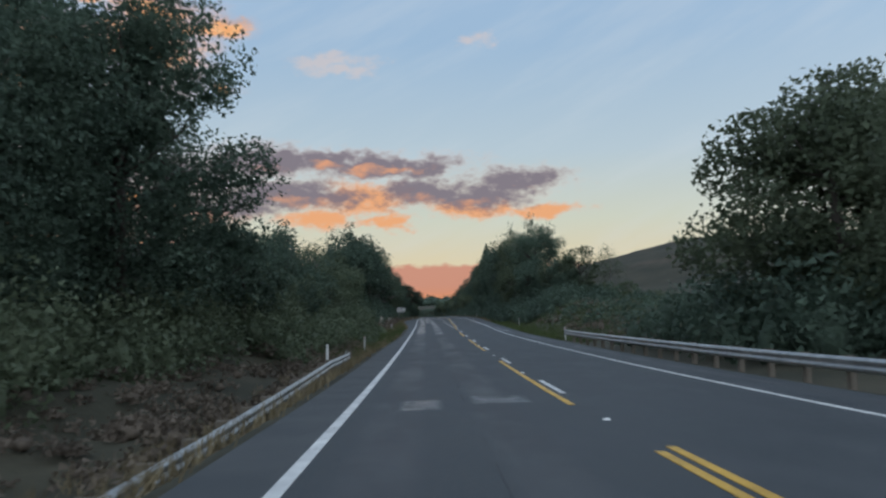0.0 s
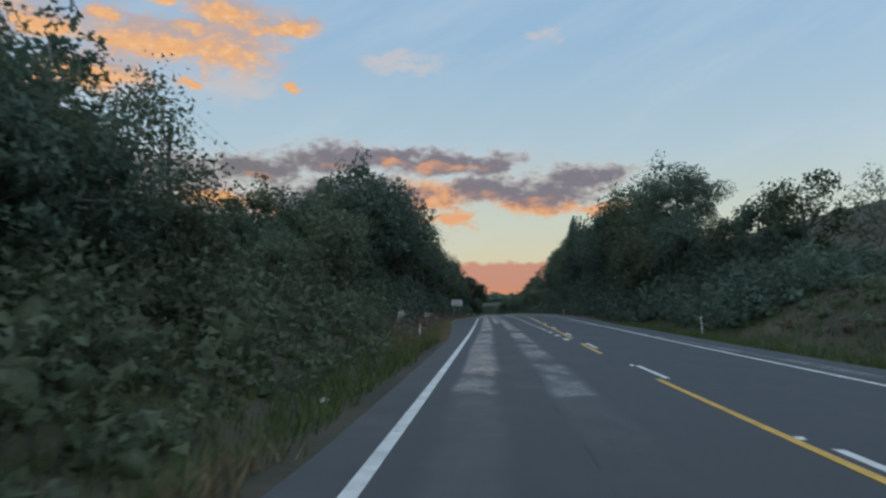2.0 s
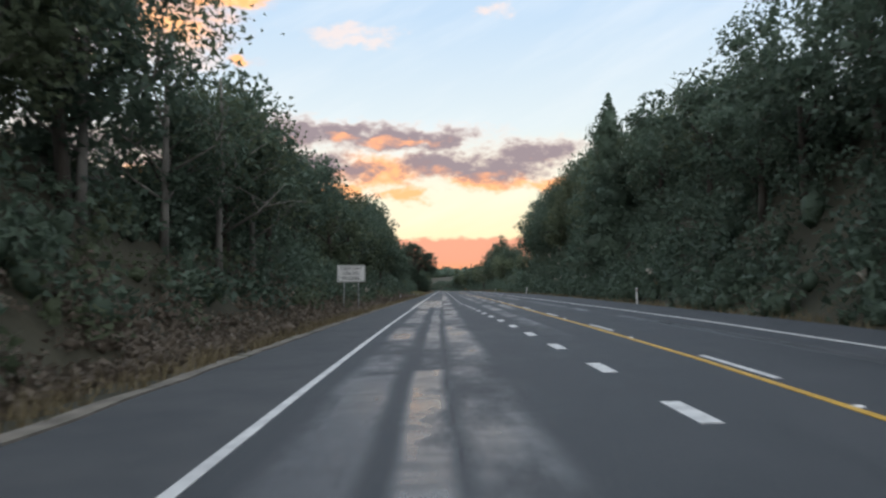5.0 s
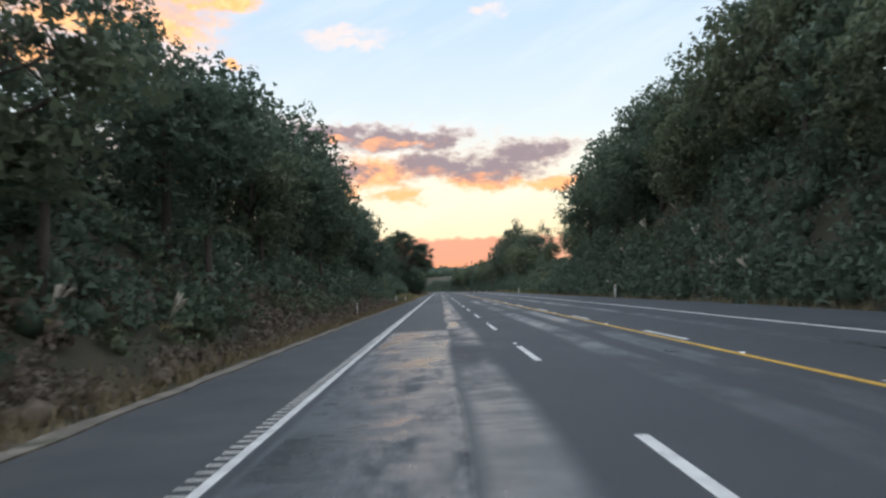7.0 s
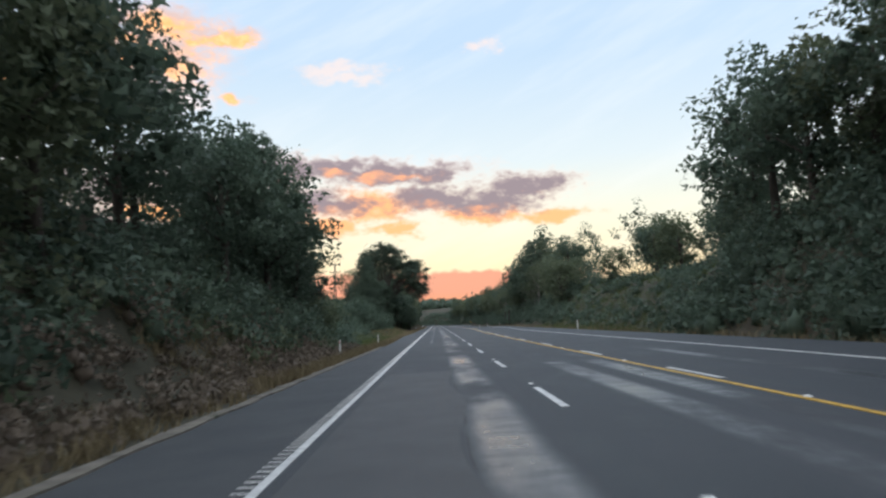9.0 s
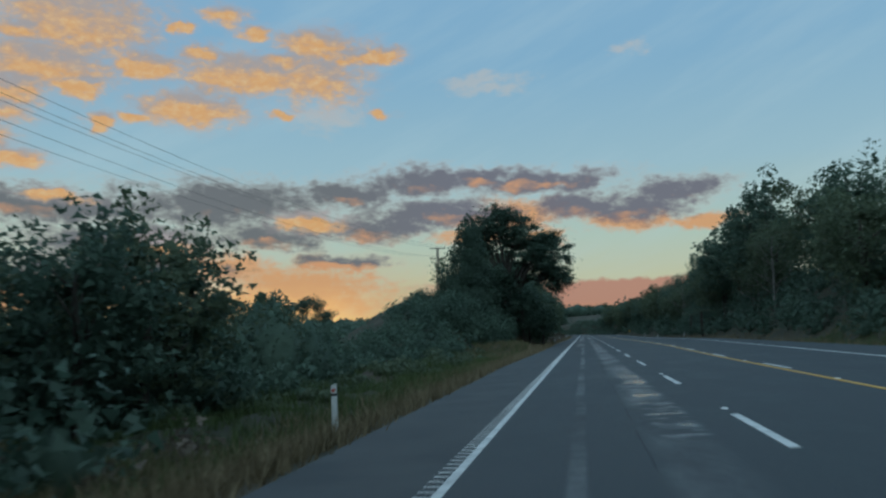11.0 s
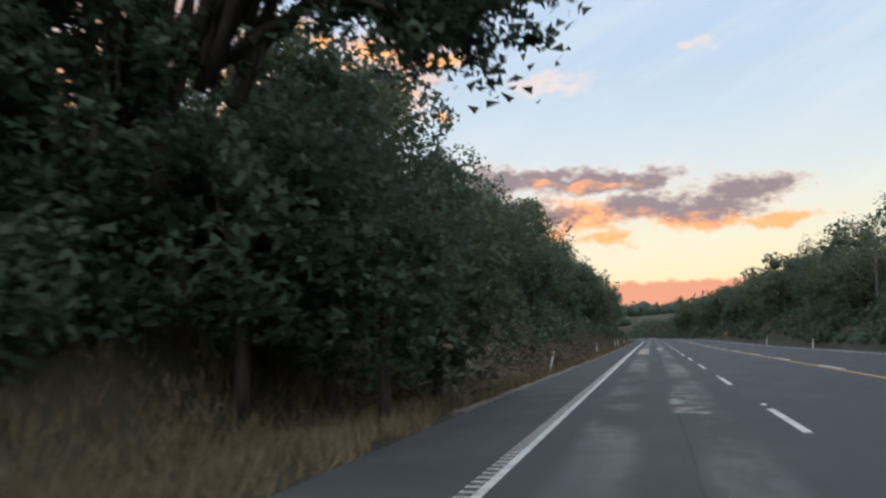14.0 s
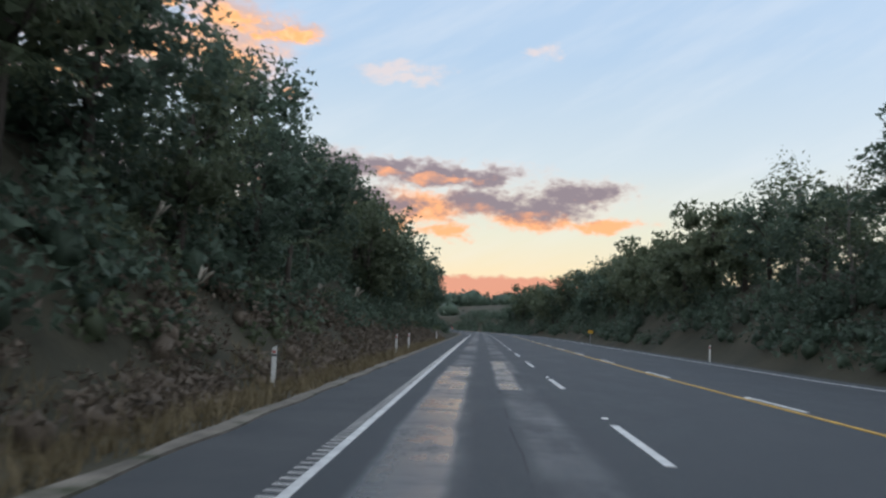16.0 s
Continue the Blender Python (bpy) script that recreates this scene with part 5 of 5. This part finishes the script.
POSTS = [(-2.45, 52.5, 0), (-2.64, 98.0, 0), (-3.84, 240.5, 0), (-3.5, 281, 0), (-3.5, 307.6, -2), (-3.0, 406.2, 13), (-3.3, 441.6, 0), (-2.6, 461.5, 0), (-2.5, 467, 0),
         (-3.0, 504, 0), (11.4, 53, -2), (13.6, 97.3, -3), (13.4, 178, 0), (13.95, 241.8, 5), (14.3, 309.5, 0), (15.0, 404, 0), (15.0, 444, 4), (14.5, 468, 0)]
marker = None
for x, y, lean in POSTS:
    x += float(bend(y))
    m = pose(x, y, float(ground_z(x, y)) + (-0.14 if y == 98.0 else 0.04), 0, lean, 0)
    if marker is None:
        marker = marker_post()
        marker.matrix_basis = m
    else:
        copy_thing(marker, m)


# ---- signs ----
def lettering(text, size, at, parent, mat):
    cu = bpy.data.curves.new("lettering", "FONT")
    cu.body, cu.size, cu.align_x, cu.align_y, cu.extrude = text, size, "CENTER", "CENTER", 0.002
    tmp = bpy.data.objects.new("lettering", cu)
    scene.collection.objects.link(tmp)
    bpy.context.view_layer.update()
    me = bpy.data.meshes.new_from_object(tmp.evaluated_get(bpy.context.evaluated_depsgraph_get()))
    bpy.data.objects.remove(tmp)
    me.materials.clear()
    me.materials.append(mat)
    return piece("lettering", me, parent, "black capitals", Matrix.Translation(at) @ pose(0, 0, 0, 90, 0, 0))


SX, SY = -4.3, 186.0
SZ = float(ground_z(SX, SY))
sign = thing("road_sign", "white rectangular road sign with black capitals on two posts", "road sign", pose(SX, SY, SZ))
RZ = float(road_z(SY)) - SZ
bm = box_bm(1.95, 0.02, 1.18, (0, 0, RZ + 2.45), 0.008)
panel = part("panel", bm, SIGN_WHITE, sign, "white reflective panel")
for sx, sz, ox, oz in ((1.87, 0.03, 0, 0.545), (1.87, 0.03, 0, -0.545), (0.03, 1.06, -0.92, 0), (0.03, 1.06, 0.92, 0)):
    part("border", box_bm(sx, 0.004, sz, (ox, -0.013, RZ + 2.45 + oz)), BLACK, panel, "thin black border")
for text, dz in (("KEEP LEFT", 0.33), ("UNLESS", 0.0), ("PASSING", -0.33)):
    lettering(text, 0.34, (0, -0.014, RZ + 2.45 + dz), panel, BLACK)
for dx, tip in ((-0.45, -0.12), (0.5, 0.0)):
    part("post", rod_bm((dx + tip, 0.05, -0.3), (dx, 0.05, RZ + 2.95), 0.045, 0.045, 10), STEEL, sign, "round steel post")

small = thing("small_sign", "small orange roadside marker on a post", "road sign", pose(13.5 + float(bend(508)), 508, float(ground_z(13.5, 508))))
part("post", rod_bm((0, 0, -0.2), (0, 0, 1.3), 0.03, 0.03, 8), STEEL, small)
part("panel", box_bm(0.55, 0.02, 0.35, (0, -0.03, 1.35), 0.006), YELLOW, small, "orange panel")


# ---- power poles and wires ----
def power_pole(label, x, y, top, base, arm):
    ob = thing("power_pole", label, "power pole", pose(x, y, base))
    h = top - base
    for sx in (-1, 1):
        part("leg", rod_bm((sx * 0.26, 0, -0.5), (sx * 0.10, 0, h - 0.1), 0.13, 0.09, 8), TIMBER, ob, "tapered pole leg", True)
    for k in range(5):
        part("rung", box_bm(0.40 - 0.03 * k, 0.08, 0.08, (0, 0, h * (0.25 + 0.12 * k))), TIMBER, ob)
    for k, z in enumerate((h - 0.15, h - 1.75)):
        crossarm = part("crossarm", box_bm(arm, 0.12, 0.14, (0, 0.12, z), 0.01), TIMBER, ob, "timber crossarm")
        for j in range(3 if k == 0 else 2):
            dx = arm * (-0.46 + 0.92 * j / (2 if k == 0 else 1))
            part("insulator", rod_bm((dx, 0.12, z + 0.05), (dx, 0.12, z + 0.32), 0.06, 0.035, 8), CERAMIC, crossarm, "brown insulator", True)
    return ob


power_pole("tall timber power pole with two crossarms on the hill", -40.0, 146.0, 28.8, float(ground_z(-40, 146)), 3.5)
power_pole("timber power pole behind the spreading tree", -20.5, 409.0, 15.6, float(ground_z(-20.5, 409)), 2.4)
power_pole("timber power pole among the trees", -24.5, 292.0, 14.5, float(ground_z(-24.5, 292)), 2.6)


def wire(p, q, sag):
    pts = []
    for t in np.linspace(0, 1, 25):
        c = Vector(p).lerp(Vector(q), float(t))
        pts.append((c.x, c.y, c.z - sag * 4 * t * (1 - t)))
    tagged(new("power_wire", mesh("power_wire", *tube(pts, [0.011] * 25, 4), WIRE)), "thin dark power wire slung between poles", "wire", "power wires")


for k, (dx, dz, sag) in enumerate(((-1.1, 0.15, 2.2), (0.0, 0.15, 2.4), (1.1, 0.15, 2.3), (-1.1, -1.45, 2.2), (1.1, -1.45, 2.5))):
    wire((-24.5 + dx, 292.1, 14.5 + dz), (-20.5 + dx, 409.1, 15.6 + dz), sag)
    wire((-40.0 + dx * 1.5, 146.1, 28.8 + dz), (-24.5 + dx, 292.1, 14.5 + dz), 3.0)


# ---- cars far ahead ----
def car(label, paint, x, y):
    ob = thing("car", label, "car", pose(x, y, float(surf_z(x, y))), "cars far ahead")
    bm = box_bm(1.75, 4.3, 0.62, (0, 0, 0.62), 0.12)
    body = part("body", bm, paint, ob)
    bm = box_bm(1.5, 2.2, 0.55, (0, 0.0, 1.15), 0.1)
    for vtx in bm.verts:
        if vtx.co.z > 1.2:
            vtx.co.x *= 0.84
            vtx.co.y *= 0.78
    part("cabin", bm, GLASS, ob, "dark glazed cabin")
    for sx in (-0.72, 0.72):
        for sy in (-1.35, 1.35):
            wheel = part("wheel", rod_bm((sx - 0.11, sy, 0.33), (sx + 0.11, sy, 0.33), 0.33, 0.33, 16), RUBBER, ob)
            part("rim", rod_bm((sx - 0.115, sy, 0.33), (sx + 0.115, sy, 0.33), 0.20, 0.20, 12), STEEL, wheel, "steel rim")
        part("tail_light", box_bm(0.26, 0.05, 0.14, (sx * 0.92, -2.14, 0.78), 0.02), TAIL, body, "lit red tail light")
    return ob


car("dark car driving away with tail lights on", CAR_PAINT, float(edge_x(640)) + 1.9, 640)
car("pale car driving away with tail lights on", CAR_PALE, float(edge_x(652)) + 5.4, 652)

# ---- far woods ----
FR = np.random.default_rng(33)
far_spots = [(FR.uniform(-500, 600), FR.uniform(1250, 1700), FR.uniform(8, 16)) for _ in range(420)]
far_spots += [(x, y, FR.uniform(4, 8)) for x, y in zip(FR.uniform(-40, 220, 260), FR.uniform(740, 1050, 260)) if x > float(seal_right(y)) + 8]
far_spots += [(x, y, FR.uniform(4, 8)) for x, y in zip(FR.uniform(-420, 60, 200), FR.uniform(780, 1050, 200)) if x < float(seal_left(y)) - 8]
far_spots += [(FR.uniform(-420, 420), FR.uniform(1020, 1260), FR.uniform(7, 12)) for _ in range(260)]
woods = Foliage()
for x, y, r in far_spots:
    z = float(ground_z(x, y))
    d = ball(FR, 44)
    woods.add(leaf_quads(np.array([x, y, z + r * 0.4]) + d * np.array([r, r, r * 0.75]) * FR.uniform(0.7, 1.1, 44)[:, None], FR.uniform(0.12, 0.25, 44) * r, FR, d))
    woods.add(lump((x, y, z + r * 0.35), (r * 0.85, r * 0.85, r * 0.62), FR, 4, 7))
tagged(new("far_woods", woods.mesh("far_woods", LEAF[0])), "dark woods on the distant ridge", "woods", kind="stuff")

# ---- litter on the verge ----
litter = thing("litter", "crumpled white plastic bag on the grass verge", "litter", pose(-1.75, 67.8, float(ground_z(-1.75, 67.8)) + 0.05))
lv, lf, ln = lump((0, 0, 0.05), (0.15, 0.09, 0.06), np.random.default_rng(3), 5, 9)
piece("bag", mesh("bag", lv, lf, PLASTIC), litter)
